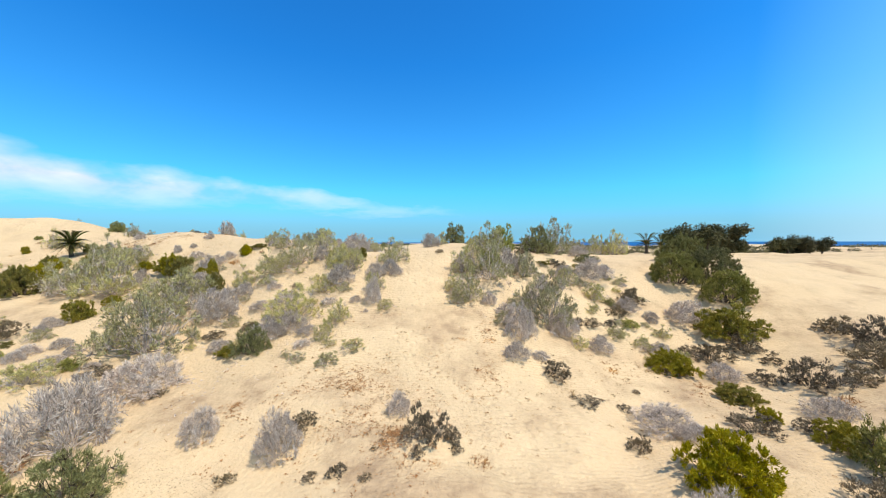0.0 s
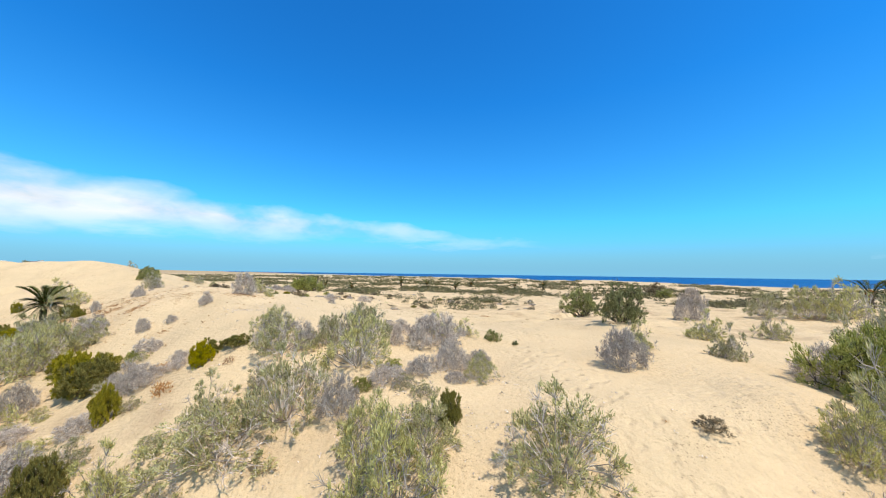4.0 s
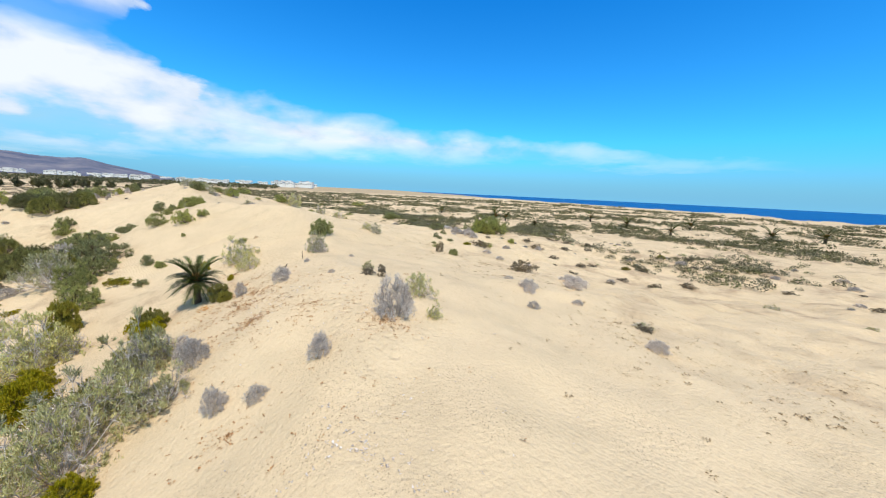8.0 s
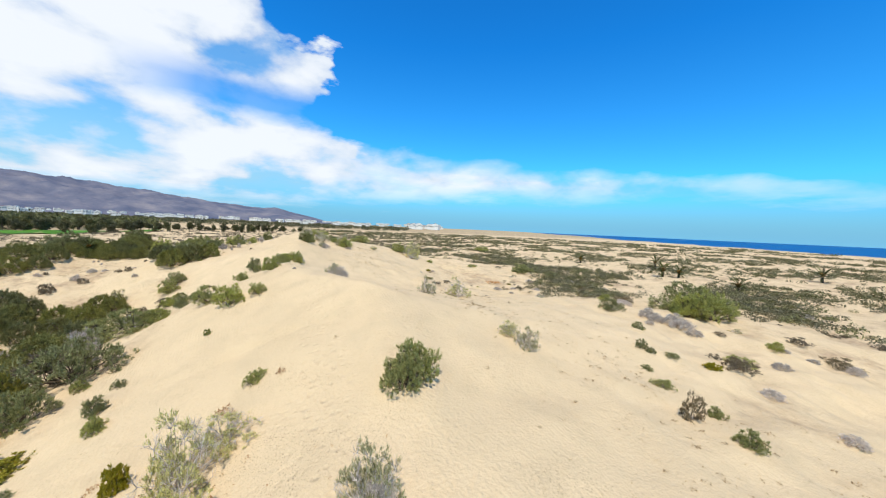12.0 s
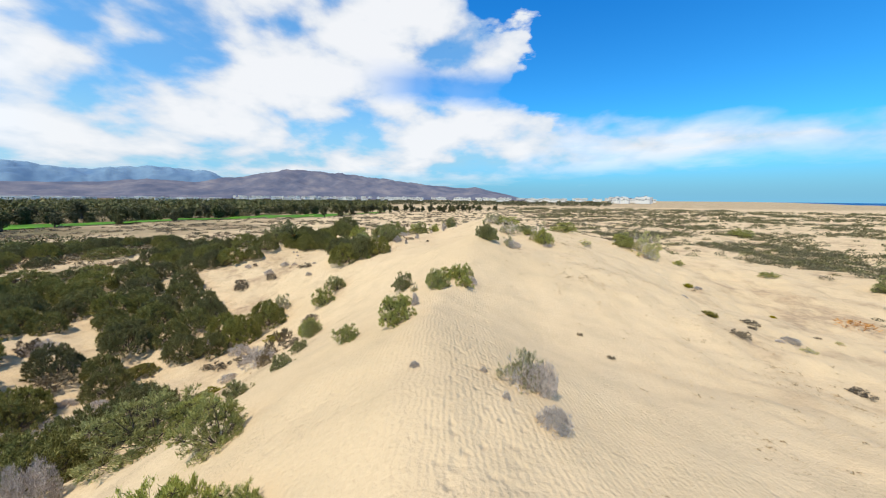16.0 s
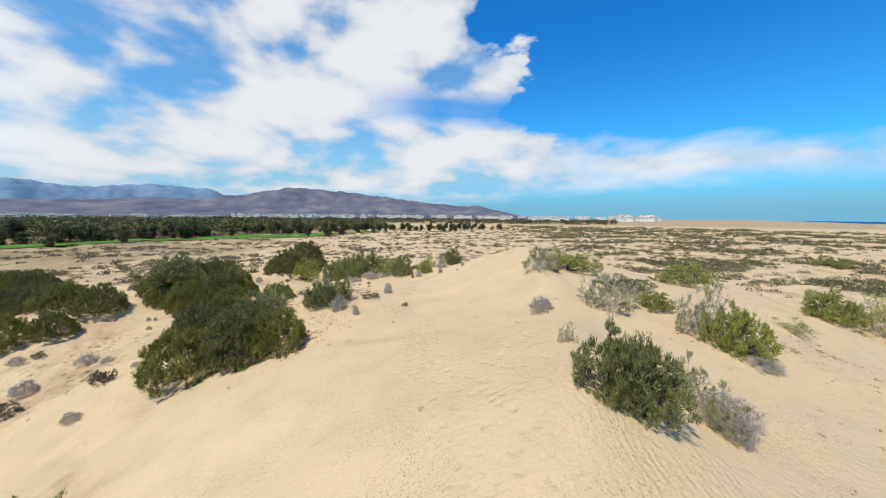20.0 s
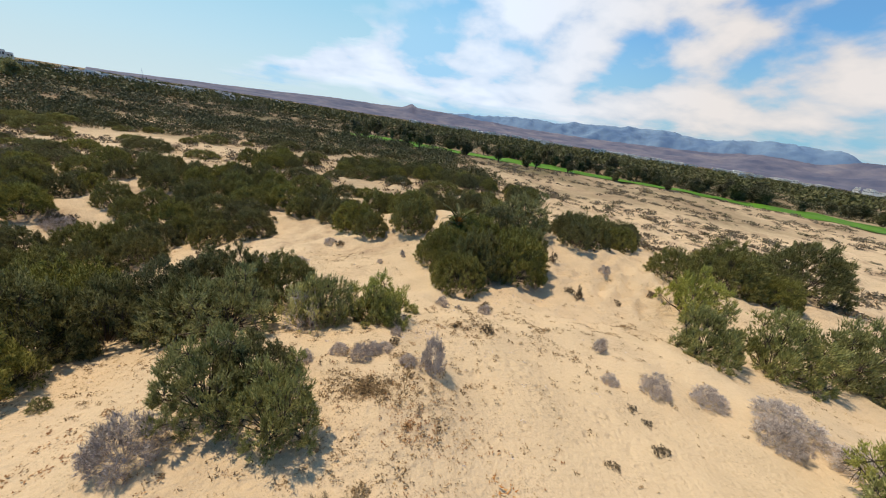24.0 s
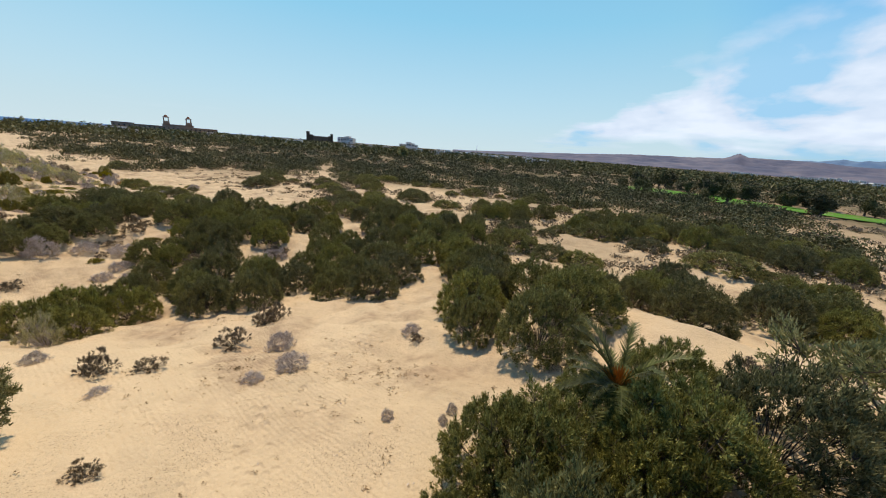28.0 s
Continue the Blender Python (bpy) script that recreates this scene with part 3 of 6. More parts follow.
plant("G", 2.50, 16.48, 1.43, 1.74)
plant("G", 1.21, 14.81, 0.81, 1.36)
plant("T", 1.28, 17.01, 0.65, 0.98)
plant("G", 4.45, 17.50, 0.94, 1.51)
plant("T", 3.66, 17.65, 0.74, 1.30)
plant("G", 9.10, 25.82, 1.65, 2.64)
plant("T", 2.11, 14.58, 0.39, 0.56)
plant("G", 0.59, 15.39, 0.56, 0.70)
plant("G", 0.64, 14.55, 0.59, 0.66)
plant("G", 4.72, 14.41, 1.42, 2.21)
plant("T", 3.12, 12.84, 0.74, 1.46)
plant("G", 3.96, 15.03, 0.80, 1.11)
plant("T", 5.18, 13.85, 0.78, 0.97)
plant("T", 2.72, 14.06, 0.45, 0.49)
plant("G", 6.97, 17.96, 0.66, 1.12)
plant("T", 8.79, 18.92, 1.18, 1.22)
plant("G", 8.13, 17.14, 0.67, 0.90)
plant("B", 10.19, 17.35, 0.70, 0.87)
plant("T", 9.64, 16.80, 0.67, 0.72)
plant("T", 5.13, 16.53, 0.37, 0.84)
plant("T", 10.21, 23.79, 0.77, 0.89)
plant("L", 9.95, 21.91, 0.88, 0.59)
plant("G", 30.26, 44.49, 0.92, 1.15)
plant("G", 51.45, 73.09, 1.59, 1.86)
plant("B", 0.01, 18.81, 0.30, 0.22)
plant("T", -6.29, 7.89, 0.48, 0.78)
plant("T", -4.14, 7.41, 0.58, 1.14)
plant("B", -3.84, 8.08, 0.40, 0.40)
plant("T", -1.39, 8.46, 0.35, 0.59)
plant("B", -0.70, 7.20, 0.52, 0.75)
plant("B", -0.07, 7.14, 0.25, 0.36)
plant("B", -0.87, 6.73, 0.19, 0.19)
plant("R", -0.46, 6.50, 0.13, 0.16)
plant("B", 0.01, 6.92, 0.19, 0.19)
plant("R", 0.49, 6.69, 0.29, 0.32)
plant("B", -2.56, 6.51, 0.24, 0.24)
plant("B", -4.95, 6.64, 0.23, 0.21)
plant("B", -1.87, 7.13, 0.11, 0.11)
plant("B", -3.09, 6.45, 0.19, 0.14)
plant("B", -1.91, 6.27, 0.18, 0.13)
plant("R", -1.56, 7.17, 0.19, 0.19)
plant("L", -9.54, 5.57, 1.17, 1.35)
plant("L", -7.59, 5.90, 0.97, 1.05)
plant("R", -11.12, 6.60, 1.13, 1.44)
plant("R", -10.07, 6.37, 0.87, 0.77)
plant("T", -9.25, 7.73, 1.17, 1.75)
plant("T", -9.73, 10.34, 1.26, 1.13)
plant("B", -8.95, 10.01, 0.27, 0.22)
plant("M", 8.90, 12.26, 0.92, 0.87)
plant("B", 3.80, 10.87, 0.52, 0.54)
plant("T", 2.52, 11.48, 0.54, 0.56)
plant("T", 3.49, 11.71, 0.42, 0.31)
plant("M", 5.66, 6.11, 1.04, 1.15)
plant("T", 4.47, 4.73, 0.59, 0.80)
plant("M", 13.42, 14.77, 1.60, 1.35)
plant("E", 16.27, 21.54, 1.53, 2.07)
plant("E", 14.19, 19.05, 1.47, 1.99)
plant("E", 16.36, 19.39, 1.49, 2.02)
plant("E", 15.37, 17.09, 1.33, 1.80)
plant("T", 12.21, 16.02, 1.05, 1.14)
plant("B", 11.26, 13.29, 1.01, 0.72)
plant("B", 13.23, 13.70, 0.88, 0.69)
plant("B", 12.36, 10.34, 0.97, 0.97)
plant("B", 11.63, 11.17, 0.55, 0.41)
plant("T", 10.47, 11.72, 0.64, 0.67)
plant("M", 9.69, 10.17, 0.77, 0.53)
plant("M", 9.14, 8.58, 0.35, 0.40)
plant("B", 8.07, 7.90, 0.64, 0.50)
plant("B", 17.27, 13.60, 0.79, 0.71)
plant("B", 17.11, 11.99, 0.95, 1.15)
plant("B", 15.22, 10.45, 1.20, 0.96)
plant("B", 13.68, 9.91, 0.56, 0.51)
plant("M", 9.41, 6.98, 0.62, 0.57)
plant("D", 9.62, 5.43, 1.16, 1.74)
plant("B", 7.90, 4.88, 0.68, 0.77)
plant("T", 6.02, 8.35, 0.88, 0.37)
plant("T", 6.27, 7.67, 0.51, 0.40)
plant("B", 6.04, 9.05, 0.29, 0.20)
plant("B", 4.31, 9.63, 0.56, 0.19)
plant("B", 5.39, 9.47, 0.27, 0.16)
plant("B", 4.68, 7.54, 0.34, 0.37)
plant("B", 3.93, 9.80, 0.15, 0.11)
plant("B", 6.36, 10.47, 0.17, 0.13)
plant("B", 13.32, 12.56, 0.43, 0.31)
plant("T", 10.92, 8.42, 0.75, 0.52)
plant("R", 12.09, 9.07, 0.41, 0.36)
plant("B", 13.15, 7.69, 0.77, 0.56)
plant("B", 9.29, 7.73, 0.38, 0.30)
plant("R", 6.23, 11.91, 0.32, 0.19)
plant("R", 1.68, 12.23, 0.29, 0.19)
plant("R", 0.65, 12.19, 0.19, 0.14)
plant("L", 3.87, 20.59, 1.14, 1.72)
plant("L", 7.07, 23.06, 1.24, 1.86)
plant("G", 1.71, 18.44, 0.55, 0.94)
plant("L", 2.64, 17.53, 0.75, 1.13)
plant("T", 3.80, 21.66, 0.64, 0.89)
plant("G", 27.59, 55.86, 2.06, 3.50)
plant("G", 29.83, 54.71, 2.32, 3.94)
plant("G", 24.03, 56.54, 2.24, 2.80)
plant("L", 5.02, 55.27, 2.35, 3.52)
plant("L", 1.48, 28.43, 1.14, 1.70)
plant("T", -0.53, 21.57, 0.64, 1.02)
plant("G", 0.22, 22.83, 0.59, 0.84)
plant("T", 14.96, 52.24, 1.63, 3.39)
plant("G", 3.41, 25.79, 0.80, 0.91)
plant("G", 2.34, 22.58, 0.50, 0.80)
plant("G", 12.23, 36.75, 0.98, 1.67)
plant("L", 34.06, 106.66, 2.37, 2.37)
plant("L", -3.83, 24.20, 0.33, 0.40)
plant("L", -3.08, 23.96, 0.14, 0.18)
plant("M", -4.28, 18.74, 0.25, 0.62)
plant("G", -5.77, 18.10, 0.61, 1.03)
plant("T", -5.38, 17.95, 0.43, 0.69)
plant("G", -3.90, 21.12, 0.35, 0.54)
plant("T", -4.69, 21.08, 0.54, 0.74)
plant("T", -5.30, 20.30, 0.40, 0.44)
plant("G", -7.01, 20.58, 0.92, 1.49)
plant("G", -10.57, 21.90, 0.55, 0.92)
plant("G", -9.06, 19.65, 0.32, 0.55)
plant("G", -9.47, 18.69, 0.70, 0.98)
plant("T", -13.11, 20.32, 0.55, 0.59)
plant("M", -15.78, 20.65, 0.84, 1.08)
plant("M", -13.85, 19.73, 0.33, 0.45)
plant("G", -20.98, 22.57, 1.26, 1.57)
plant("G", -20.12, 23.66, 0.88, 0.94)
plant("M", -11.55, 17.20, 0.45, 0.95)
plant("T", -6.99, 24.08, 0.45, 0.47)
plant("T", -17.74, 26.43, 0.25, 0.19)
plant("R", -13.32, 21.04, 0.21, 0.21)
plant("R", -10.75, 20.58, 0.17, 0.31)
plant("R", -12.12, 19.87, 0.26, 0.26)
plant("T", -17.51, 24.74, 0.28, 0.35)
plant("R", -0.66, 18.85, 0.09, 0.09)
plant("G", -20.63, 20.55, 1.20, 1.96)
plant("G", -21.45, 22.26, 1.15, 1.37)
plant("G", -28.62, 21.45, 1.35, 2.02)
plant("G", -20.35, 23.38, 0.76, 0.98)
plant("G", -20.00, 18.87, 1.48, 1.90)
plant("M", -16.23, 20.81, 0.63, 1.34)
plant("M", -23.07, 18.92, 1.03, 1.67)
plant("M", -29.64, 18.56, 1.00, 1.00)
plant("M", -39.15, 19.73, 1.00, 1.00)
plant("M", -26.03, 21.48, 0.72, 0.75)
plant("M", -18.69, 21.89, 0.46, 0.58)
plant("G", -23.61, 24.05, 0.75, 0.93)
plant("M", -23.59, 23.41, 0.43, 0.75)
plant("M", -33.82, 18.61, 1.01, 0.92)
plant("G", -17.62, 18.70, 1.08, 0.90)
plant("T", -17.55, 20.15, 0.50, 0.90)
plant("L", -31.84, 35.03, 0.80, 1.07)
plant("B", -21.67, 31.05, 0.29, 0.23)
plant("B", -21.83, 31.99, 0.18, 0.24)
plant("B", -12.24, 62.74, 0.82, 0.62)
plant("B", -12.16, 38.16, 0.37, 0.31)
plant("T", -11.36, 35.95, 0.43, 0.38)
plant("L", -15.86, 21.98, 0.31, 0.43)
plant("G", -32.71, 30.35, 0.94, 0.68)
plant("L", -11.12, 22.60, 0.34, 0.52)
plant("T", -10.45, 21.42, 0.30, 0.33)
plant("T", -10.02, 22.29, 0.27, 0.38)
plant("G", -8.36, 21.60, 0.59, 1.00)
plant("T", -8.81, 21.18, 0.31, 0.71)
plant("T", -7.47, 23.94, 0.45, 0.40)
plant("G", -5.69, 24.05, 0.47, 0.79)
plant("T", -6.20, 24.46, 0.43, 0.54)
plant("T", -6.67, 22.56, 0.24, 0.61)
plant("M", -11.73, 20.58, 0.33, 0.70)
plant("M", -12.83, 19.13, 0.32, 0.95)
plant("T", -13.69, 20.27, 0.49, 0.81)
plant("G", -19.88, 21.80, 1.11, 1.78)
plant("T", -18.22, 24.08, 0.30, 0.63)
plant("G", -22.73, 23.85, 0.68, 1.09)
plant("T", -22.04, 24.58, 0.43, 0.67)
plant("M", -28.71, 24.39, 0.35, 0.55)
plant("M", -25.34, 21.17, 0.74, 0.77)
plant("G", -34.97, 19.44, 1.78, 2.23)
plant("G", -12.29, 38.62, 0.50, 0.33)
plant("T", -18.49, 46.92, 0.70, 0.44)
plant("T", -17.06, 37.31, 0.38, 0.24)
plant("B", -21.20, 30.64, 0.30, 0.27)
plant("B", -20.68, 30.96, 0.18, 0.24)
plant("T", -24.94, 29.03, 0.32, 0.40)
plant("M", -26.20, 27.03, 0.33, 0.48)
plant("B", 36.25, 118.69, 3.06, 3.40)
plant("B", -0.77, 33.22, 0.46, 0.23)
plant("M", -22.99, 22.45, 0.31, 0.61)
plant("R", -13.42, 22.12, 0.14, 0.12)
plant("R", -13.92, 21.31, 0.14, 0.14)
plant("R", -13.17, 20.75, 0.18, 0.21)
plant("R", -11.78, 19.65, 0.22, 0.53)
plant("T", -9.62, 25.72, 0.19, 0.18)
plant("R", -4.76, 32.87, 0.33, 0.14)
plant("T", -17.36, 28.74, 0.69, 1.26)
plant("G", -18.47, 30.84, 0.68, 0.99)
plant("G", -16.70, 29.72, 0.31, 0.52)
plant("G", -22.60, 23.60, 1.02, 1.73)
plant("M", -24.40, 21.25, 0.84, 1.25)
plant("G", -28.94, 21.94, 1.59, 1.72)
plant("T", -21.35, 24.58, 0.49, 0.76)
plant("M", -26.61, 24.42, 0.70, 0.80)
plant("T", -17.15, 26.06, 0.30, 0.61)
plant("G", -39.90, 22.75, 1.90, 2.11)
plant("G", -31.88, 29.54, 0.97, 1.53)
plant("G", -30.38, 29.53, 0.71, 0.94)
plant("T", -24.25, 28.53, 0.37, 0.65)
plant("G", -21.95, 31.19, 0.32, 0.46)
plant("B", -21.72, 31.84, 0.21, 0.40)
plant("M", -33.03, 28.24, 0.31, 0.66)
plant("M", -29.57, 28.36, 0.18, 0.36)
plant("M", -26.82, 26.99, 0.51, 0.77)
plant("T", -25.79, 27.46, 0.27, 0.67)
plant("L", -35.22, 31.16, 0.31, 0.28)
plant("L", -37.96, 26.55, 0.42, 0.63)
plant("L", -36.52, 26.94, 0.33, 0.39)
plant("L", -38.27, 23.38, 1.21, 1.43)
plant("L", -34.44, 23.10, 1.03, 1.27)
plant("M", -31.59, 22.54, 0.65, 1.62)
plant("M", -27.35, 24.72, 0.71, 0.89)
plant("L", -28.10, 45.13, 0.35, 0.43)
plant("B", -21.96, 46.19, 1.15, 0.85)
plant("T", -16.61, 42.50, 0.79, 0.78)
plant("T", -17.45, 37.86, 0.54, 0.54)
plant("T", -15.96, 35.42, 0.32, 0.35)
plant("T", -15.10, 38.58, 0.30, 0.29)
plant("T", -26.08, 33.35, 0.19, 0.16)
plant("T", -18.98, 38.68, 0.33, 0.15)
plant("T", -25.48, 48.85, 0.44, 0.31)
plant("L", -31.19, 46.30, 0.32, 0.24)
plant("T", -33.84, 57.00, 0.62, 0.44)
plant("L", -30.65, 54.43, 0.89, 0.50)
plant("T", -28.22, 51.13, 0.52, 0.35)
plant("T", -27.53, 61.72, 0.47, 0.53)
plant("B", -21.65, 59.67, 0.64, 0.43)
plant("T", -13.92, 74.70, 0.73, 0.61)
plant("L", -72.76, 78.10, 2.39, 1.79)
plant("R", -21.44, 33.06, 0.17, 0.15)
plant("T", -22.34, 29.69, 0.17, 0.17)
plant("T", -26.19, 30.76, 0.17, 0.22)
plant("R", -26.05, 26.29, 0.35, 0.24)
plant("R", -24.44, 26.87, 0.36, 0.24)
plant("R", -24.54, 27.57, 0.24, 0.21)
plant("L", -31.25, 34.49, 0.72, 1.08)
plant("G", -28.26, 32.48, 0.70, 1.19)
plant("T", -28.06, 32.51, 0.41, 0.75)
plant("R", -34.66, 31.78, 0.17, 0.29)
plant("R", -34.07, 30.33, 0.34, 0.30)
plant("L", -41.08, 25.37, 0.37, 0.43)
plant("L", -39.72, 26.75, 0.28, 0.34)
plant("R", -33.54, 27.71, 0.19, 0.19)
plant("L", -34.72, 25.67, 0.49, 0.35)
plant("L", -43.06, 24.61, 1.98, 2.05)
plant("L", -26.61, 43.51, 0.45, 0.56)
plant("L", -30.04, 45.49, 0.48, 0.38)
plant("B", -30.13, 52.49, 1.02, 0.73)
plant("L", -32.09, 48.17, 0.32, 0.32)
plant("L", -31.49, 49.16, 0.39, 0.29)
plant("L", -30.80, 60.76, 0.59, 0.59)
plant("B", -28.39, 62.84, 1.04, 0.62)
plant("B", -21.25, 44.40, 0.35, 0.43)
plant("L", -37.44, 63.73, 1.69, 2.25)
plant("L", -35.90, 64.57, 1.70, 2.55)
plant("L", -39.68, 56.56, 1.06, 0.87)
plant("T", -34.91, 57.62, 0.93, 0.56)
plant("T", -36.60, 57.50, 0.68, 0.57)
plant("B", -30.84, 65.30, 0.79, 0.45)
plant("B", -27.67, 71.81, 0.66, 0.46)
plant("B", -26.42, 67.57, 0.82, 0.47)
plant("B", -25.17, 73.55, 0.82, 0.61)
plant("L", -69.06, 81.99, 1.51, 0.86)
plant("T", -41.46, 61.02, 0.89, 0.56)
plant("G", -39.99, 39.75, 0.58, 0.98)
plant("G", -42.18, 43.16, 0.95, 1.19)
plant("G", -34.48, 40.99, 0.58, 0.62)
plant("G", -33.28, 40.99, 0.59, 0.88)
plant("L", -34.99, 30.94, 0.30, 0.40)
plant("L", -36.87, 26.86, 0.29, 0.43)
plant("L", -41.62, 29.38, 0.20, 0.30)
plant("L", -39.36, 24.48, 1.00, 1.26)
plant("L", -38.34, 66.50, 3.33, 2.66)
plant("T", -37.51, 57.88, 0.78, 0.71)
plant("T", -35.78, 58.14, 0.87, 0.78)
plant("L", -32.47, 47.98, 0.33, 0.44)
plant("B", -28.17, 43.61, 0.40, 0.89)
plant("L", -35.03, 52.32, 0.42, 0.49)
plant("B", -57.00, 75.83, 0.84, 0.67)
plant("L", -45.73, 64.54, 0.71, 0.83)
plant("B", -43.79, 64.93, 1.16, 0.58)
plant("M", -41.39, 23.07, 0.93, 1.60)
plant("L", -60.67, 31.83, 0.79, 1.18)
plant("L", -58.98, 33.82, 0.65, 0.98)
plant("L", -59.82, 34.74, 0.82, 0.72)
plant("L", -59.81, 35.56, 0.68, 1.02)
plant("L", -58.38, 35.58, 0.56, 0.67)
plant("G", -59.14, 32.71, 0.27, 0.47)
plant("T", -59.45, 36.04, 0.30, 0.45)
plant("T", -58.29, 33.81, 0.32, 0.29)
plant("L", -67.29, 24.44, 0.97, 1.46)
plant("L", -69.49, 24.92, 1.04, 1.31)
plant("L", -60.99, 25.80, 0.69, 1.03)
plant("L", -62.97, 25.02, 0.77, 0.88)
plant("B", -63.14, 23.02, 0.61, 1.03)
plant("G", -69.32, 19.92, 0.87, 1.48)
plant("B", -60.93, 23.16, 0.57, 1.07)
plant("L", -55.49, 31.92, 0.50, 0.75)
plant("L", -55.37, 32.55, 0.42, 0.63)
plant("T", -55.21, 33.10, 0.20, 0.64)
plant("L", -68.05, 37.88, 0.92, 1.19)
plant("L", -73.12, 43.78, 1.05, 1.57)
plant("T", -68.91, 40.18, 0.66, 0.65)
plant("L", -81.26, 55.65, 1.61, 1.72)
plant("G", -80.14, 57.65, 2.02, 2.42)
plant("T", -72.31, 43.99, 0.53, 0.29)
plant("L", -82.33, 41.55, 1.73, 1.09)
plant("L", -78.98, 42.87, 1.58, 0.72)
plant("L", -52.26, 30.80, 0.59, 0.67)
plant("L", -52.11, 32.71, 0.74, 1.08)
plant("L", -57.54, 34.09, 0.77, 0.88)
plant("G", -47.87, 36.37, 0.60, 1.02)
plant("T", -47.71, 36.80, 0.46, 0.85)
plant("B", -56.41, 25.32, 0.44, 0.83)
plant("L", -60.04, 26.35, 0.71, 0.93)
plant("L", -55.27, 27.61, 0.50, 0.56)
plant("L", -52.73, 28.05, 0.57, 0.57)
plant("L", -47.49, 29.06, 0.91, 1.07)
plant("L", -44.69, 30.24, 0.80, 1.21)
plant("L", -44.37, 31.55, 0.53, 0.68)
plant("L", -50.81, 27.38, 0.55, 0.62)
plant("L", -50.12, 25.06, 1.97, 1.39)
plant("L", -50.32, 26.33, 0.91, 0.68)
plant("E", -63.29, 11.55, 1.67, 2.25)
plant("E", -68.68, 14.01, 1.38, 1.87)
plant("E", -65.11, 9.45, 1.56, 1.95)
plant("E", -66.82, 13.54, 1.64, 1.99)
plant("E", -69.12, 9.10, 1.64, 1.91)
plant("E", -70.11, 12.31, 1.50, 2.02)
plant("E", -64.56, 13.62, 1.35, 1.82)
plant("E", -66.90, 7.02, 1.29, 1.74)
plant("E", -66.35, 16.81, 1.38, 1.86)
plant("T", -64.51, 17.13, 0.64, 0.89)
plant("E", -56.37, 8.46, 1.47, 1.98)
plant("E", -55.65, 10.30, 1.30, 1.76)
plant("T", -47.93, 23.52, 0.81, 1.50)
plant("T", -52.40, 19.04, 1.09, 1.37)
plant("B", -43.85, 23.56, 1.27, 1.31)
plant("E", -58.13, 1.53, 1.41, 1.90)
plant("E", -64.75, 1.89, 1.39, 1.87)
plant("E", -58.62, -1.00, 1.20, 1.62)
plant("E", -62.64, 2.48, 1.57, 2.06)
plant("E", -57.13, -1.69, 1.18, 1.59)
plant("E", -66.74, -0.38, 1.72, 2.29)
plant("E", -60.90, -6.40, 1.42, 1.88)
plant("E", -62.11, -3.82, 1.75, 2.23)
plant("E", -67.25, 2.84, 1.29, 1.75)
plant("E", -71.31, -6.04, 1.41, 1.90)
plant("E", -71.43, -1.10, 2.11, 2.29)
plant("E", -72.81, 4.11, 2.11, 2.02)
plant("E", -76.49, 1.29, 1.38, 1.86)
plant("E", -69.56, 1.94, 2.08, 1.88)
plant("E", -77.60, -0.84, 2.00, 2.43)
plant("E", -74.46, -2.28, 2.08, 2.22)
plant("E", -68.78, -5.34, 1.83, 2.46)
plant("E", -71.97, -4.16, 1.48, 2.00)
plant("B", -61.67, 6.55, 0.92, 1.03)
plant("T", -62.00, 6.73, 1.10, 0.92)
plant("L", -79.91, 61.53, 0.61, 0.68)
plant("L", -76.45, 68.71, 1.10, 0.47)
plant("B", -56.09, 41.03, 0.17, 0.17)
plant("B", -54.02, 41.59, 0.21, 0.16)
plant("T", -47.69, 33.78, 0.15, 0.18)
plant("T", -48.15, 35.48, 0.11, 0.17)
plant("T", -46.69, 35.82, 0.10, 0.22)
plant("R", -64.64, 64.52, 1.23, 0.62)
plant("T", -46.05, 36.61, 0.37, 0.46)
plant("L", -68.21, 37.65, 0.90, 1.35)
plant("G", -69.66, 39.85, 0.61, 0.90)
plant("G", -68.47, 39.69, 0.50, 0.79)
plant("T", -68.12, 39.78, 0.26, 0.59)
plant("G", -74.54, 43.87, 1.07, 1.82)
plant("G", -75.93, 40.86, 1.32, 1.41)
plant("L", -76.33, 43.05, 0.89, 0.71)
plant("T", -75.05, 38.19, 0.50, 0.58)
plant("G", -71.04, 37.73, 0.29, 0.50)
plant("G", -81.51, 39.80, 1.15, 1.27)
plant("G", -76.80, 49.34, 0.97, 0.58)
plant("G", -78.43, 57.04, 1.30, 1.74)
plant("L", -75.68, 26.31, 0.31, 0.47)
plant("E", -87.81, 18.26, 1.33, 1.79)
plant("E", -81.16, 22.23, 1.20, 1.62)
plant("E", -79.42, 21.86, 1.46, 1.87)
plant("L", -80.31, 24.18, 1.62, 1.78)
plant("B", -74.53, 13.28, 0.73, 0.89)
plant("B", -82.14, 32.13, 0.22, 0.25)
plant("L", -135.01, 114.39, 3.36, 2.35)
plant("L", -83.81, 49.21, 1.79, 1.19)
plant("B", -83.95, 29.73, 0.70, 0.28)
plant("B", -77.49, 18.36, 0.44, 0.36)
plant("L", -94.51, 29.88, 1.33, 1.77)
plant("T", -93.53, 27.75, 0.58, 0.73)
plant("T", -91.43, 26.30, 0.41, 0.59)
plant("B", -90.06, 28.20, 0.20, 0.17)
plant("L", -96.28, 23.15, 1.49, 2.24)
plant("L", -99.15, 23.52, 1.82, 2.52)
plant("L", -102.65, 23.89, 2.10, 3.07)
plant("L", -105.56, 25.13, 1.97, 2.96)
plant("D", -106.78, 14.18, 2.65, 3.32)
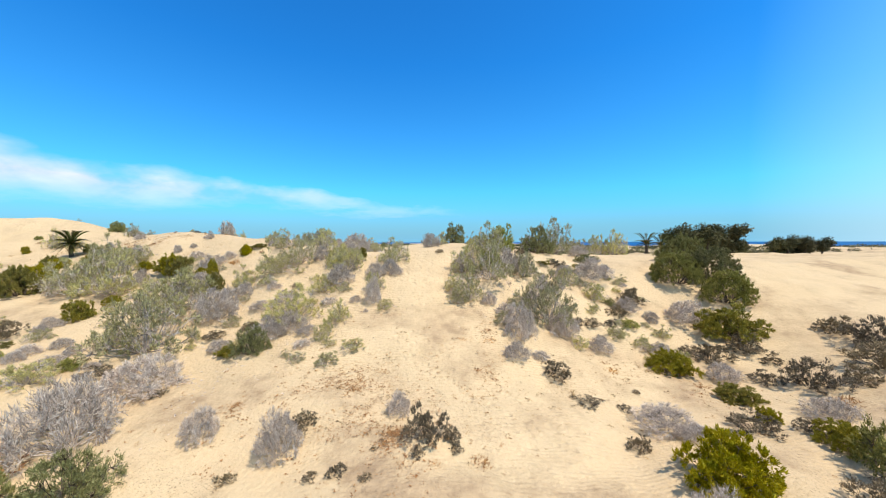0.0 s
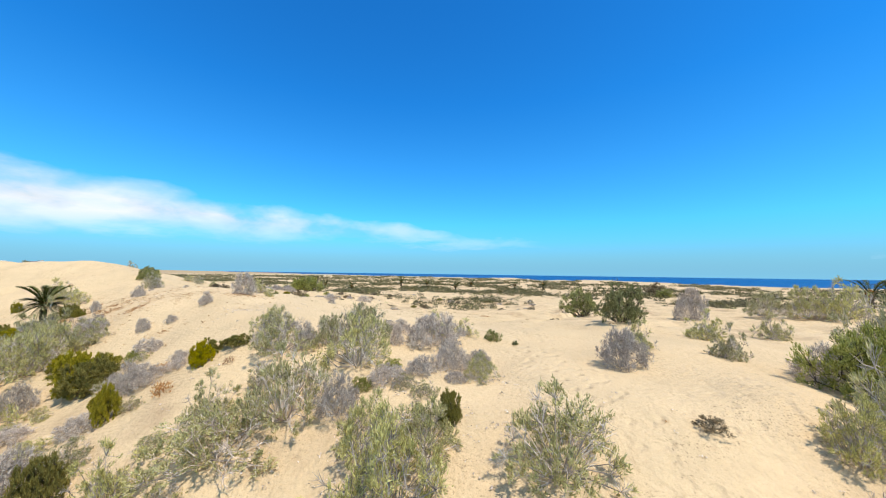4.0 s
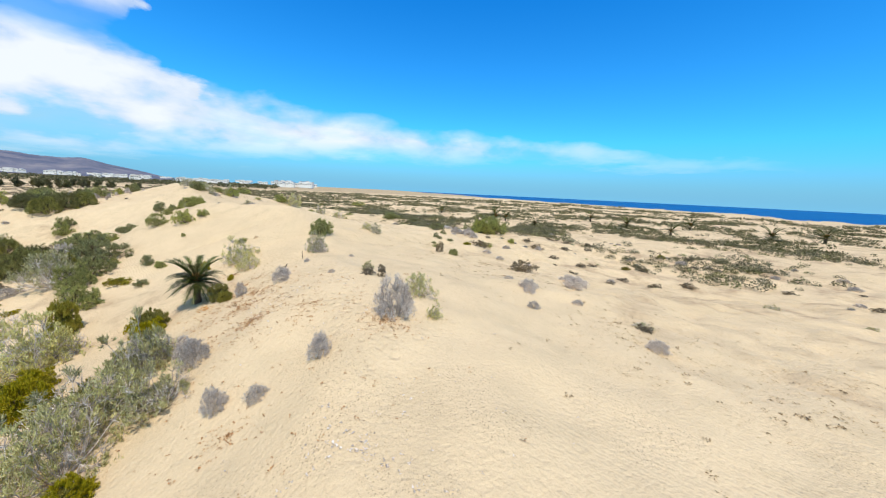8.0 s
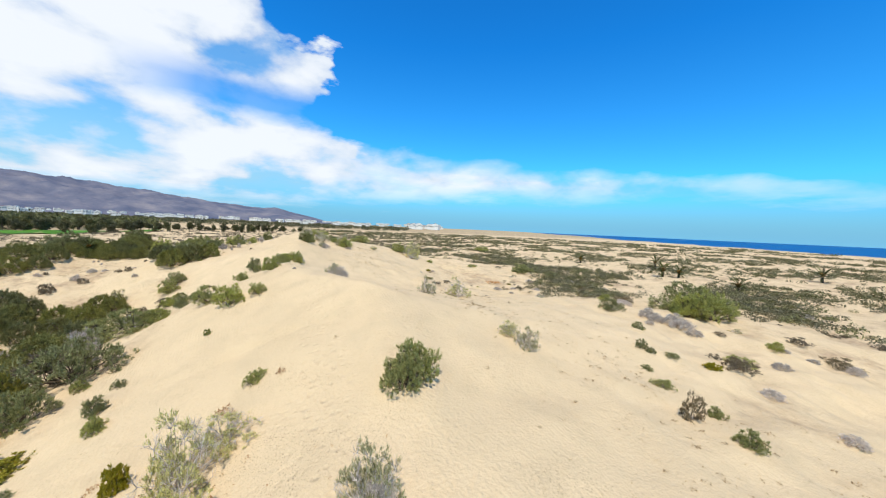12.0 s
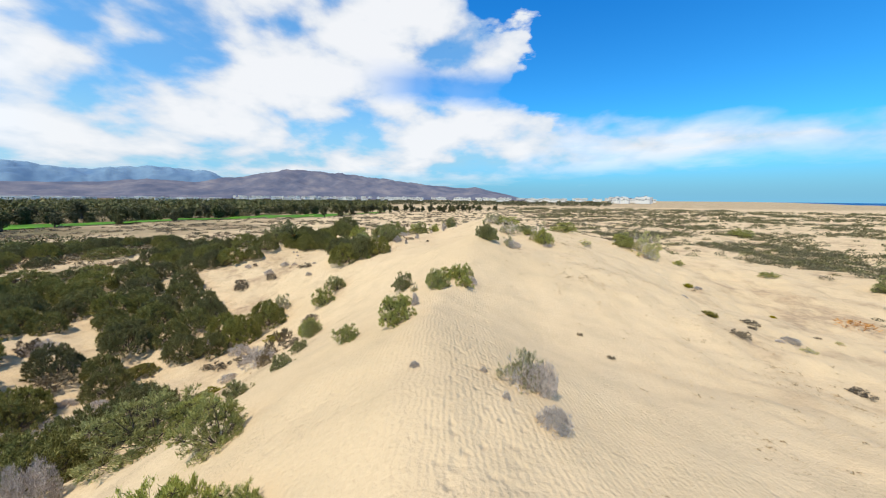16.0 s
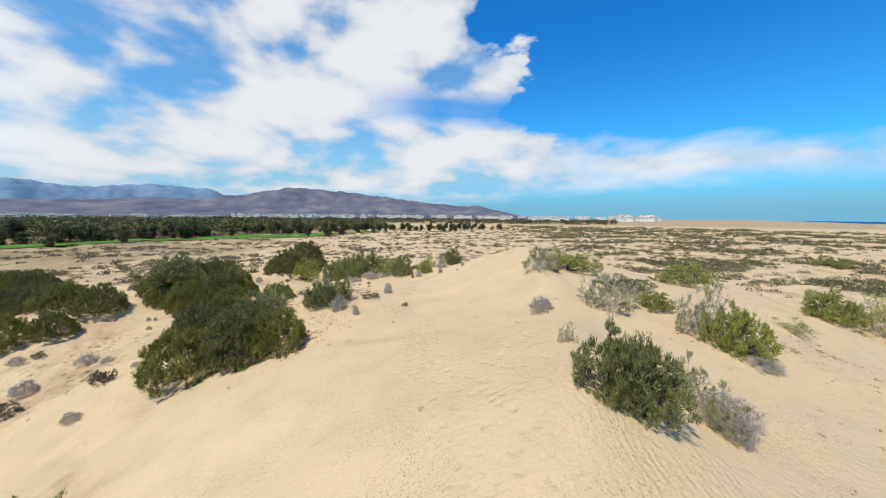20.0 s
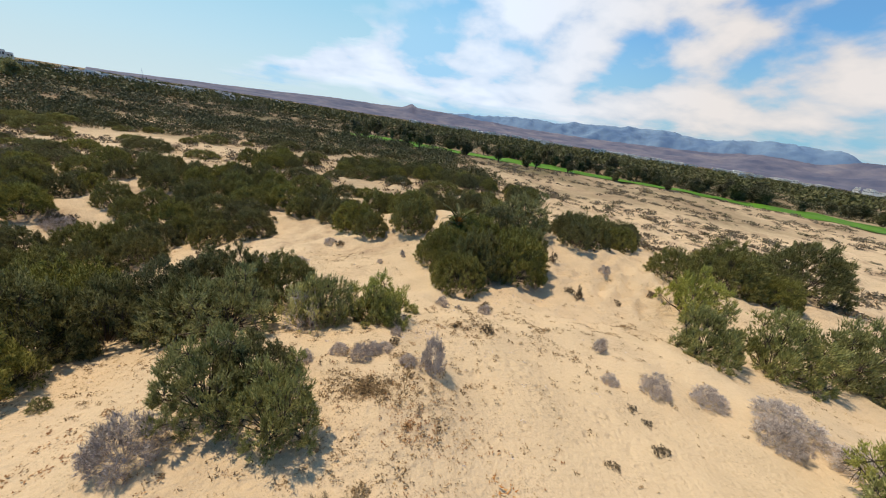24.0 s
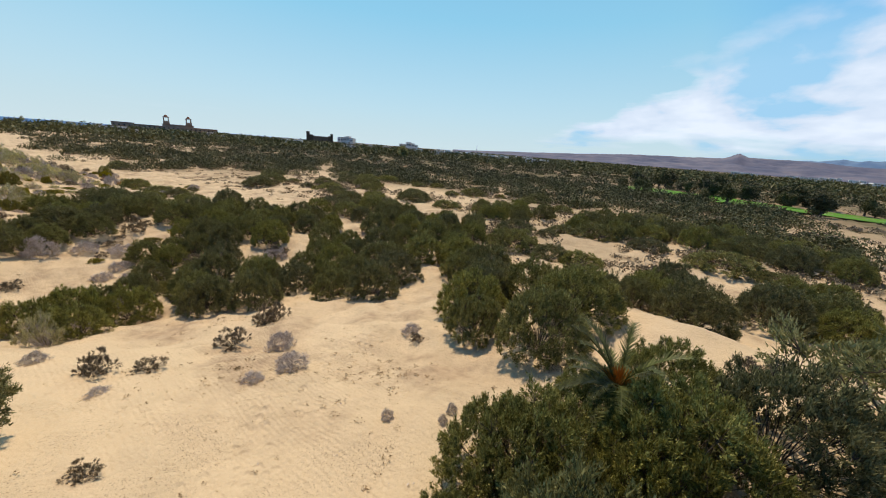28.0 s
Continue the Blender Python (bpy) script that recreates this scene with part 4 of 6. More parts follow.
plant("D", -114.90, 12.66, 3.05, 4.16)
plant("D", -102.15, 14.77, 1.57, 1.97)
plant("T", -85.46, 30.58, 0.30, 0.79)
plant("T", -81.29, 26.77, 0.20, 0.42)
plant("D", -82.01, 26.95, 0.79, 1.05)
plant("E", -78.22, 23.37, 1.48, 1.99)
plant("D", -77.64, 24.57, 1.18, 1.76)
plant("E", -89.34, 13.94, 1.22, 1.64)
plant("E", -91.16, 11.58, 1.75, 2.36)
plant("E", -89.19, 11.17, 1.20, 1.63)
plant("E", -87.92, 12.71, 1.19, 1.61)
plant("E", -89.41, 16.62, 1.28, 1.73)
plant("E", -87.08, 15.24, 1.28, 1.73)
plant("E", -112.29, 11.49, 1.21, 1.63)
plant("E", -112.86, 9.48, 1.58, 2.13)
plant("E", -109.60, 11.70, 1.53, 2.07)
plant("E", -110.86, 14.38, 1.44, 1.89)
plant("E", -108.81, 15.84, 1.51, 2.04)
plant("L", -92.83, 30.75, 1.18, 1.77)
plant("L", -92.14, 32.67, 0.80, 1.20)
plant("G", -114.10, 31.44, 1.90, 2.71)
plant("L", -94.40, 35.05, 1.15, 1.72)
plant("T", -93.84, 34.06, 0.45, 1.02)
plant("T", -91.04, 34.01, 0.21, 0.47)
plant("T", -91.07, 32.19, 0.27, 0.61)
plant("L", -90.88, 31.72, 0.17, 0.26)
plant("T", -91.75, 35.93, 0.19, 0.39)
plant("B", -88.77, 28.53, 0.16, 0.14)
plant("B", -98.77, 17.39, 0.41, 0.49)
plant("T", -84.95, 26.37, 0.23, 0.26)
plant("T", -84.41, 25.78, 0.24, 0.23)
plant("L", -78.71, 27.31, 0.20, 0.24)
plant("T", -80.46, 28.61, 0.16, 0.25)
plant("T", -80.37, 29.68, 0.21, 0.57)
plant("T", -93.06, 26.41, 0.50, 0.50)
plant("T", -90.45, 25.86, 0.27, 0.31)
plant("T", -94.36, 27.20, 0.83, 0.36)
plant("T", -94.96, 28.52, 0.71, 0.31)
plant("B", -90.40, 26.87, 0.17, 0.13)
plant("B", -90.47, 27.34, 0.17, 0.13)
plant("R", -82.31, 28.84, 0.09, 0.12)
plant("R", -86.32, 28.98, 0.35, 0.15)
plant("R", -85.13, 29.35, 0.18, 0.11)
plant("T", -90.77, 35.40, 0.15, 0.15)
plant("T", -121.85, 43.53, 0.66, 0.69)
plant("E", -90.99, 16.69, 1.82, 2.73)
plant("E", -89.05, 16.56, 1.62, 2.44)
plant("E", -91.85, 15.19, 1.57, 2.36)
plant("E", -87.30, 17.13, 0.86, 1.30)
plant("E", -87.72, 14.84, 1.43, 1.97)
plant("E", -89.72, 13.57, 1.62, 2.19)
plant("L", -84.26, 23.79, 1.01, 1.52)
plant("L", -85.26, 22.13, 0.35, 0.41)
plant("T", -86.55, 21.01, 0.30, 0.42)
plant("T", -88.05, 21.76, 0.28, 0.41)
plant("B", -88.34, 20.89, 0.27, 0.37)
plant("B", -81.63, 20.08, 0.28, 0.31)
plant("T", -83.99, 21.65, 0.19, 0.19)
plant("R", -84.77, 21.43, 0.12, 0.18)
plant("T", -87.28, 20.94, 0.17, 0.19)
plant("R", -86.15, 21.54, 0.14, 0.14)
plant("B", -76.93, 19.29, 0.48, 0.62)
plant("T", -77.72, 14.56, 0.57, 0.66)
plant("T", -79.86, 15.40, 0.54, 0.48)
plant("T", -79.84, 16.50, 0.37, 0.32)
plant("T", -80.60, 10.51, 0.47, 0.41)
plant("T", -85.22, 14.54, 0.13, 0.25)
plant("R", -86.65, 22.82, 0.08, 0.10)
plant("R", -86.05, 23.52, 0.12, 0.10)
plant("B", -93.73, 18.55, 0.22, 0.86)
plant("B", -86.62, 23.45, 0.13, 0.15)
plant("B", -84.64, 25.55, 0.14, 0.22)
plant("T", -84.71, 24.99, 0.18, 0.30)
plant("T", -83.90, 26.15, 0.28, 0.41)
plant("T", -85.50, 26.44, 0.32, 0.90)
plant("R", -85.06, 25.36, 0.13, 0.12)
plant("B", -94.17, 14.42, 0.25, 0.62)
plant("L", -83.07, 22.48, 0.13, 0.13)
plant("B", -93.39, 12.49, 0.28, 0.32)
plant("B", -91.04, 7.89, 0.57, 0.46)
plant("T", -83.97, 15.16, 0.19, 0.29)
plant("T", -85.19, 14.12, 0.16, 0.32)
plant("B", -81.27, 11.01, 0.30, 0.39)
plant("T", -74.62, 20.31, 0.35, 0.34)
plant("T", -78.41, 19.47, 0.30, 0.19)
plant("E", -67.23, 10.21, 1.64, 2.22)
plant("E", -65.04, 18.62, 1.53, 2.07)
plant("E", -62.72, 15.94, 1.31, 1.77)
plant("E", -66.78, 20.21, 1.28, 1.73)
plant("E", -68.26, 18.97, 1.24, 1.67)
plant("E", -63.40, 17.46, 1.21, 1.63)
plant("E", -79.90, 3.89, 1.80, 2.06)
plant("E", -81.29, 5.93, 1.55, 2.10)
plant("E", -81.94, 7.89, 1.73, 2.11)
plant("E", -83.15, 9.92, 1.22, 1.65)
plant("E", -78.86, 1.80, 1.85, 1.89)
plant("E", -85.73, 10.07, 1.58, 2.13)
plant("E", -85.87, 7.44, 1.78, 1.92)
plant("E", -52.44, 10.11, 1.16, 1.57)
plant("E", -54.14, 6.78, 1.31, 1.76)
plant("E", -54.21, 3.99, 1.49, 1.88)
plant("E", -58.87, 5.81, 1.71, 2.31)
plant("E", -54.21, 8.91, 1.78, 2.29)
plant("E", -54.75, 11.59, 1.17, 1.58)
plant("E", -55.78, 5.73, 1.83, 2.06)
plant("E", -38.31, 14.19, 1.69, 2.18)
plant("E", -41.51, 16.61, 1.58, 2.13)
plant("E", -47.37, 17.22, 2.02, 2.28)
plant("E", -44.22, 12.65, 1.87, 2.05)
plant("E", -41.23, 6.21, 2.15, 1.89)
plant("E", -44.06, 14.95, 1.34, 1.81)
plant("E", -38.86, 17.58, 1.70, 1.98)
plant("E", -48.30, 9.49, 2.04, 2.28)
plant("E", -46.34, 6.95, 1.89, 1.92)
plant("E", -69.27, -8.33, 1.16, 1.56)
plant("E", -64.45, -6.10, 1.54, 1.91)
plant("E", -69.47, -3.41, 1.29, 1.74)
plant("E", -65.67, -3.61, 1.19, 1.61)
plant("E", -65.89, -11.28, 1.46, 1.96)
plant("E", -67.44, -9.64, 1.65, 2.21)
plant("E", -67.73, -2.29, 1.41, 1.89)
plant("E", -62.95, -8.66, 1.63, 2.07)
plant("E", -64.19, -10.52, 1.22, 1.64)
plant("E", -52.84, 22.18, 1.47, 1.99)
plant("E", -49.13, 19.26, 1.29, 1.74)
plant("E", -51.67, 20.67, 1.47, 1.98)
plant("E", -49.46, 21.82, 1.81, 2.00)
plant("E", -50.81, 18.52, 1.38, 1.86)
plant("E", -93.54, -24.12, 2.17, 2.11)
plant("E", -99.31, -21.08, 1.61, 2.18)
plant("E", -90.33, -29.24, 1.99, 2.31)
plant("E", -94.63, -30.68, 1.49, 2.02)
plant("E", -100.47, -29.29, 1.53, 2.07)
plant("E", -91.73, -31.63, 1.88, 2.33)
plant("E", -96.14, -21.72, 2.04, 2.49)
plant("E", -93.10, -27.54, 2.12, 2.22)
plant("E", -98.75, -26.69, 2.01, 2.00)
plant("E", -89.03, -5.62, 1.43, 1.92)
plant("E", -89.76, 1.15, 1.83, 2.36)
plant("E", -88.14, -7.76, 1.49, 2.01)
plant("E", -89.74, -3.01, 1.41, 1.89)
plant("E", -86.92, -5.59, 1.17, 1.58)
plant("E", -87.49, -3.18, 1.87, 2.31)
plant("E", -87.19, -0.08, 1.36, 1.84)
plant("E", -102.09, -15.14, 1.73, 2.34)
plant("E", -105.42, -17.40, 1.34, 1.81)
plant("E", -106.59, -22.62, 1.76, 1.88)
plant("E", -103.87, -14.17, 1.15, 1.56)
plant("E", -102.99, -18.35, 1.75, 2.31)
plant("E", -103.79, -22.39, 1.68, 2.05)
plant("E", -106.15, -19.77, 1.63, 2.20)
plant("E", -103.64, -16.55, 1.28, 1.73)
plant("E", -97.58, -10.30, 1.20, 1.62)
plant("E", -93.52, -8.69, 1.19, 1.61)
plant("E", -95.43, -5.86, 1.78, 2.34)
plant("E", -93.18, -3.80, 1.86, 2.47)
plant("E", -96.14, -9.03, 1.32, 1.78)
plant("E", -95.61, -3.62, 1.51, 2.04)
plant("E", -93.04, -6.46, 1.47, 1.95)
plant("E", -94.90, -11.49, 1.47, 1.98)
plant("E", -96.75, -12.31, 1.71, 2.07)
plant("E", -88.98, -23.97, 1.85, 2.34)
plant("E", -84.35, -31.66, 2.07, 1.92)
plant("E", -84.38, -25.24, 2.09, 1.98)
plant("E", -82.45, -23.00, 1.50, 2.03)
plant("E", -87.63, -27.18, 2.16, 2.20)
plant("E", -85.31, -29.11, 1.57, 2.13)
plant("E", -87.03, -31.44, 1.81, 2.34)
plant("E", -91.25, -25.37, 1.47, 1.89)
plant("E", -82.46, -27.87, 1.67, 2.22)
plant("T", -66.93, 18.72, 0.60, 0.67)
plant("B", -74.00, 13.33, 0.62, 0.51)
plant("T", -84.15, 25.91, 0.23, 0.31)
plant("T", -83.40, 26.02, 0.24, 0.32)
plant("T", -82.76, 26.27, 0.19, 0.26)
plant("G", -82.39, 24.23, 0.81, 1.38)
plant("L", -82.76, 28.16, 0.93, 1.39)
plant("L", -81.44, 27.58, 1.02, 1.52)
plant("E", -76.83, 27.12, 1.34, 2.00)
plant("E", -76.75, 25.64, 1.49, 2.23)
plant("E", -76.30, 23.64, 1.65, 2.26)
plant("E", -79.30, 24.19, 1.09, 1.64)
plant("L", -84.31, 23.99, 0.80, 1.19)
plant("L", -82.69, 23.96, 0.97, 1.46)
plant("T", -80.90, 28.66, 0.55, 0.75)
plant("E", -84.31, 2.78, 1.31, 1.78)
plant("E", -86.19, 5.06, 1.21, 1.63)
plant("E", -83.30, 5.18, 1.43, 1.94)
plant("E", -84.21, 0.72, 1.29, 1.74)
plant("E", -85.53, 1.79, 1.17, 1.58)
plant("E", -74.78, 7.51, 1.61, 2.07)
plant("E", -64.72, 4.31, 1.23, 1.66)
plant("E", -72.32, 8.46, 1.49, 2.01)
plant("E", -70.05, 7.20, 1.24, 1.67)
plant("E", -68.44, 5.74, 1.57, 2.05)
plant("E", -71.06, 5.64, 1.34, 1.81)
plant("E", -60.08, 10.05, 1.42, 1.91)
plant("E", -58.88, 14.35, 1.31, 1.77)
plant("E", -60.58, 12.37, 1.15, 1.55)
plant("E", -54.82, 13.59, 1.31, 1.77)
plant("E", -56.19, 12.53, 1.42, 1.92)
plant("E", -67.92, -13.52, 1.73, 2.33)
plant("E", -69.61, -10.78, 1.31, 1.77)
plant("E", -67.41, -7.11, 1.67, 1.98)
plant("E", -71.06, -8.55, 1.61, 2.01)
plant("E", -65.47, -9.56, 1.20, 1.62)
plant("L", -93.83, 9.11, 2.98, 2.98)
plant("E", -96.99, 11.49, 1.21, 1.63)
plant("E", -98.75, 10.05, 1.64, 2.22)
plant("E", -99.49, 7.24, 1.85, 2.15)
plant("E", -97.84, 8.41, 1.37, 1.85)
plant("E", -103.13, 6.02, 1.72, 2.32)
plant("E", -104.14, 2.59, 1.87, 2.34)
plant("E", -102.41, 8.53, 1.47, 1.99)
plant("E", -106.18, 0.31, 1.40, 1.89)
plant("E", -105.60, 4.29, 1.67, 2.25)
plant("B", -76.10, 15.60, 0.62, 0.62)
plant("B", -87.63, 23.68, 0.21, 0.34)
plant("B", -93.48, 18.13, 0.28, 0.28)
plant("L", -99.50, 18.94, 1.62, 2.43)
plant("T", -91.07, 24.38, 0.22, 0.52)
plant("E", -79.80, -26.65, 1.77, 2.27)
plant("E", -76.37, -26.74, 1.48, 1.89)
plant("E", -76.69, -29.62, 2.05, 2.04)
plant("E", -77.85, -32.01, 1.88, 2.20)
plant("E", -76.26, -24.35, 1.43, 1.94)
plant("E", -81.11, -24.90, 1.38, 1.86)
plant("E", -80.61, -31.97, 1.62, 2.13)
plant("E", -52.41, 4.30, 1.18, 1.59)
plant("E", -49.34, 2.48, 1.68, 2.26)
plant("E", -53.15, -2.51, 1.20, 1.62)
plant("E", -57.32, 4.03, 1.35, 1.82)
plant("E", -54.82, 0.37, 1.34, 1.81)
plant("E", -51.54, 1.67, 1.22, 1.65)
plant("E", -50.02, 5.43, 1.63, 1.96)
plant("E", -51.31, 7.17, 1.46, 1.97)
plant("E", -59.52, -8.36, 2.03, 2.43)
plant("E", -57.41, -11.00, 1.57, 2.12)
plant("E", -53.11, -0.44, 1.60, 2.16)
plant("E", -53.19, -10.94, 2.18, 2.40)
plant("E", -57.11, -6.02, 1.39, 1.88)
plant("E", -53.81, 1.73, 1.36, 1.84)
plant("E", -50.50, -4.84, 1.79, 1.94)
plant("E", -53.59, -6.27, 2.02, 1.93)
plant("E", -58.82, -12.28, 1.43, 1.94)
plant("E", -36.92, 12.11, 1.95, 2.27)
plant("E", -37.28, 9.73, 1.81, 1.89)
plant("E", -47.45, 5.18, 1.34, 1.81)
plant("E", -42.95, 2.59, 1.89, 2.47)
plant("E", -40.58, 13.07, 1.98, 2.50)
plant("E", -40.53, 10.35, 1.90, 2.01)
plant("E", -45.69, 3.53, 1.73, 1.99)
plant("E", -43.36, 10.23, 2.13, 2.00)
plant("E", -49.19, 7.42, 1.42, 1.92)
plant("E", -65.52, -22.82, 1.63, 1.95)
plant("E", -64.79, -26.81, 2.12, 2.23)
plant("E", -66.05, -29.26, 2.00, 2.41)
plant("E", -67.40, -26.82, 1.98, 1.94)
plant("E", -65.42, -20.68, 1.35, 1.83)
plant("E", -62.74, -24.30, 1.65, 2.22)
plant("E", -67.22, -20.98, 1.50, 2.02)
plant("E", -69.33, -23.20, 1.33, 1.80)
plant("E", -70.04, -29.38, 1.86, 2.44)
plant("E", -46.42, 14.86, 1.73, 1.92)
plant("E", -44.64, 16.86, 1.39, 1.88)
plant("E", -49.29, 15.52, 1.47, 1.98)
plant("E", -100.07, -24.56, 1.91, 2.46)
plant("E", -96.04, -27.79, 2.03, 1.98)
plant("E", -91.50, -22.87, 1.36, 1.83)
plant("E", -96.79, -24.25, 2.01, 2.23)
plant("E", -100.86, -27.29, 1.49, 1.92)
plant("R", -85.11, 26.98, 0.09, 0.09)
plant("R", -84.57, 27.10, 0.13, 0.10)
plant("T", -97.13, 15.25, 0.38, 0.53)
plant("B", -95.82, 18.64, 0.25, 0.25)
plant("R", -85.97, 25.96, 0.08, 0.08)
plant("R", -87.03, 26.55, 0.08, 0.08)

# dense growth along the foot of the steep side
rf = random.Random(77)
planted = 0
while planted < 120:
    fx, fy = rf.uniform(-66, -9), rf.uniform(-2, 32)
    off, _, side = ridge(np.array([fx]), np.array([fy]))
    if fy > float(np.interp(fx, (-66, -40, -28, -17, -9), (34, 31, 28, 24, 15))) or not 10.5 < off[0] < 25 or float(swell(fx, fy, 11.0, 71)) < -0.25:
        continue
    pick = rf.choices("GDETM", (30, 26, 16, 16, 14))[0] if off[0] > 15 and fx > -42 else rf.choice("BTMMMG" if fx > -42 else "BTBTBM")
    wide = rf.uniform(1.3, 2.2) if pick == "E" else rf.uniform(0.4, 1.1)
    if taken(fx, fy, wide):
        continue
    plant(pick, fx, fy, wide, wide * rf.uniform(0.55, 0.95) * (0.6 if pick == "M" else 1))
    planted += 1

# low shrubs and dead wood all over the first hill
planted = 0
while planted < 130:
    fx, fy = rf.choice(((rf.uniform(-17, -2.2), rf.uniform(10.5, 22)), (rf.uniform(2.5, 11), rf.uniform(13, 21))))
    if float(near_trail(np.array([fx]), np.array([fy]))[0]) < 1.6:
        continue
    pick = rf.choices("GLTMB", (45, 8, 32, 9, 6))[0]
    wide = rf.uniform(0.25, 0.6)
    if taken(fx, fy, wide * 0.4):
        continue
    plant(pick, fx, fy, wide, wide * rf.uniform(0.7, 1.1) * (0.6 if pick == "M" else 1))
    planted += 1

# dwarf bushes on the flat beyond the gentle side
for _ in range(110):
    fx, fy = rf.uniform(-72, 2), rf.uniform(50, 84)
    pick = rf.choices("TBGM", (34, 36, 22, 8))[0]
    wide = rf.uniform(0.22, 0.7)
    plant(pick, fx, fy, wide, wide * rf.uniform(0.5, 0.85))

# ---- palms ----


def frond_mesh(seed, length, arch, leaflets, mat):
    """One feather leaf along +x, rising and then hanging over."""
    r = random.Random(seed)
    s = Soup()
    mid_rib = [Vector((length * k / 8, 0, arch[0] * length * k / 8 - arch[1] * length * (k / 8) ** 2)) for k in range(9)]
    s.tube(mid_rib, 0.03, 0.006)
    for i in range(leaflets):
        k = 0.12 + 0.88 * i / leaflets
        j = min(int(k * 8), 7)
        p = mid_rib[j].lerp(mid_rib[j + 1], k * 8 - j)
        ahead = (mid_rib[j + 1] - mid_rib[j]).normalized()
        size = length * 0.24 * (0.35 + math.sin(math.pi * min(k * 0.9 + 0.08, 1)) * 0.75)
        for sd in (-1, 1):
            way = (ahead * 0.75 + Vector((0, sd, 0)) * 0.75 + Vector((0, 0, 0.25)) + wild(r) * 0.12).normalized()
            s.leaf(p, way, Vector((0, 0, 1)), size * r.uniform(0.85, 1.1), size * 0.06)
    return s.mesh("frond", mat)


FRONDS = [frond_mesh(k, 1.9, a, 38, LEAF_PALM) for k, a in enumerate(((1.6, 0.75), (0.9, 0.75), (0.4, 0.65), (-0.05, 0.45)))]
CROWN_BASE = leafy("palm_heart", (0.22, 0.09, 0.02), (0.42, 0.17, 0.035), (0.55, 0.28, 0.08))


def palm(x, y, size, fronds, trunk, label):
    r = random.Random(int(x * 31 + y * 17))
    z = float(ground(x, y)) - 0.08
    root = new("palm")
    root.matrix_basis = Matrix.Translation((x, y, z))
    s = Soup()
    rings = [Vector((r.uniform(-0.02, 0.02), r.uniform(-0.02, 0.02), trunk * k / 10)) for k in range(11)]
    s.tube(rings, 0.26 * size, 0.21 * size, 9)
    part("trunk", s.mesh("trunk", BARK), root)
    s = Soup()
    for k in range(110):
        a, u = r.uniform(0, 6.28), r.random()
        s.leaf(Vector((0, 0, trunk + 0.1 * size)), Vector((math.cos(a) * u, math.sin(a) * u, 1)).normalized(), wild(r), 0.85 * size, 0.07 * size)
    part("heart", s.mesh("heart", CROWN_BASE), root, "orange-brown leaf bases")
    for k in range(fronds):
        u = (k + 0.5) / fronds
        ob = part("frond", FRONDS[min(int(u * 4), 3)], root)
        turn = k * 2.4 + r.uniform(-0.2, 0.2)
        ob.matrix_basis = (Matrix.Translation((0, 0, trunk + 0.15 * size)) @ Matrix.Rotation(turn, 4, "Z")
                           @ Matrix.Rotation(-0.08 * (1 - u) + r.uniform(-0.15, 0.25) * u, 4, "Y") @ Matrix.Diagonal((size, size, size, 1)))
    return tagged(root, label, "palm", "palms among the dunes")


palm(-27.7, 26.4, 0.58, 64, 0.95, "young date palm with orange heart on the dune slope")
palm(-88.4, 12.8, 0.62, 26, 1.3, "dark fan of palm leaves growing out of a thicket")
for px_, py_, ps_, pt_ in ((-63.1, 110.6, 1.15, 1.2), (-60.5, 112.0, 1.0, 0.9), (-47.2, 103.1, 0.95, 0.8), (-45.8, 143.5, 1.15, 1.3), (-31.4, 127.4, 1.1, 0.9), (-18.3, 145.8, 1.3, 1.2),
                           (-72.9, 126.1, 1.15, 1.6), (-90, 118, 1.0, 0.9), (-20, 118, 1.1, 0.8), (-2, 128, 1.2, 1.0), (8, 140, 1.3, 1.2), (45.2, 70.3, 1.35, 2.0), (48.9, 71.2, 1.2, 1.7)):
    palm(px_, py_, ps_, 26, pt_, "full-grown date palm with a bare trunk above the scrub")

# ---- far trees ----


def tree_meshes(seed):
    r = random.Random(seed)
    wood, crown = Soup(), Soup()
    top = stem(r, Vector((0, 0, 0)), Vector((0, 0, 1)), 0.6, 0.08, 0.05)
    wood.tube(top, 0.05, 0.025, 5)
    for _ in range(7):
        b = stem(r, top[r.randint(1, 4)], wild(r) * 0.8 + Vector((0, 0, 0.8)), r.uniform(0.25, 0.42), 0.2, 0.05, 3)
        wood.tube(b, 0.02, 0.006)
        for _ in range(330):
            p = b[r.randint(1, 3)] + wild(r) * 0.2 * r.random() ** 0.5
            crown.leaf(p, (wild(r) + Vector((0, 0, 0.3))).normalized(), wild(r), 0.085, 0.02)
    return wood.mesh("trunk", BARK), crown.mesh("crown", LEAF_FAR)


TREES = [tree_meshes(k) for k in range(4)]


def tree(x, y, tall, label="dark green tree beside the golf green"):
    root = new("tree")
    root.matrix_basis = Matrix.Translation((x, y, float(ground(x, y)) - 0.05)) @ Matrix.Rotation(CHOICE.uniform(0, 6.28), 4, "Z") @ Matrix.Diagonal((tall * 1.25, tall * 1.25, tall, 1))
    a, b = TREES[CHOICE.randrange(4)]
    part("trunk", a, root)
    part("crown", b, root)
    return tagged(root, label, "tree", "trees behind the dunes")


def along(a, b, n, wide, r):
    for k in range(n):
        u = (k + r.random()) / n
        yield a[0] + (b[0] - a[0]) * u + r.uniform(-wide, wide), a[1] + (b[1] - a[1]) * u + r.uniform(-wide, wide)


# golf green: a strip of watered grass that follows the ground, between two edges
LAWN_X = (-300, -262, -226, -167, -110, -60)
LAWN_NEAR = (-10, -22, -32, -84, -104, -118)
LAWN_FAR = (-16, -36, -56, -103, -122, -136)


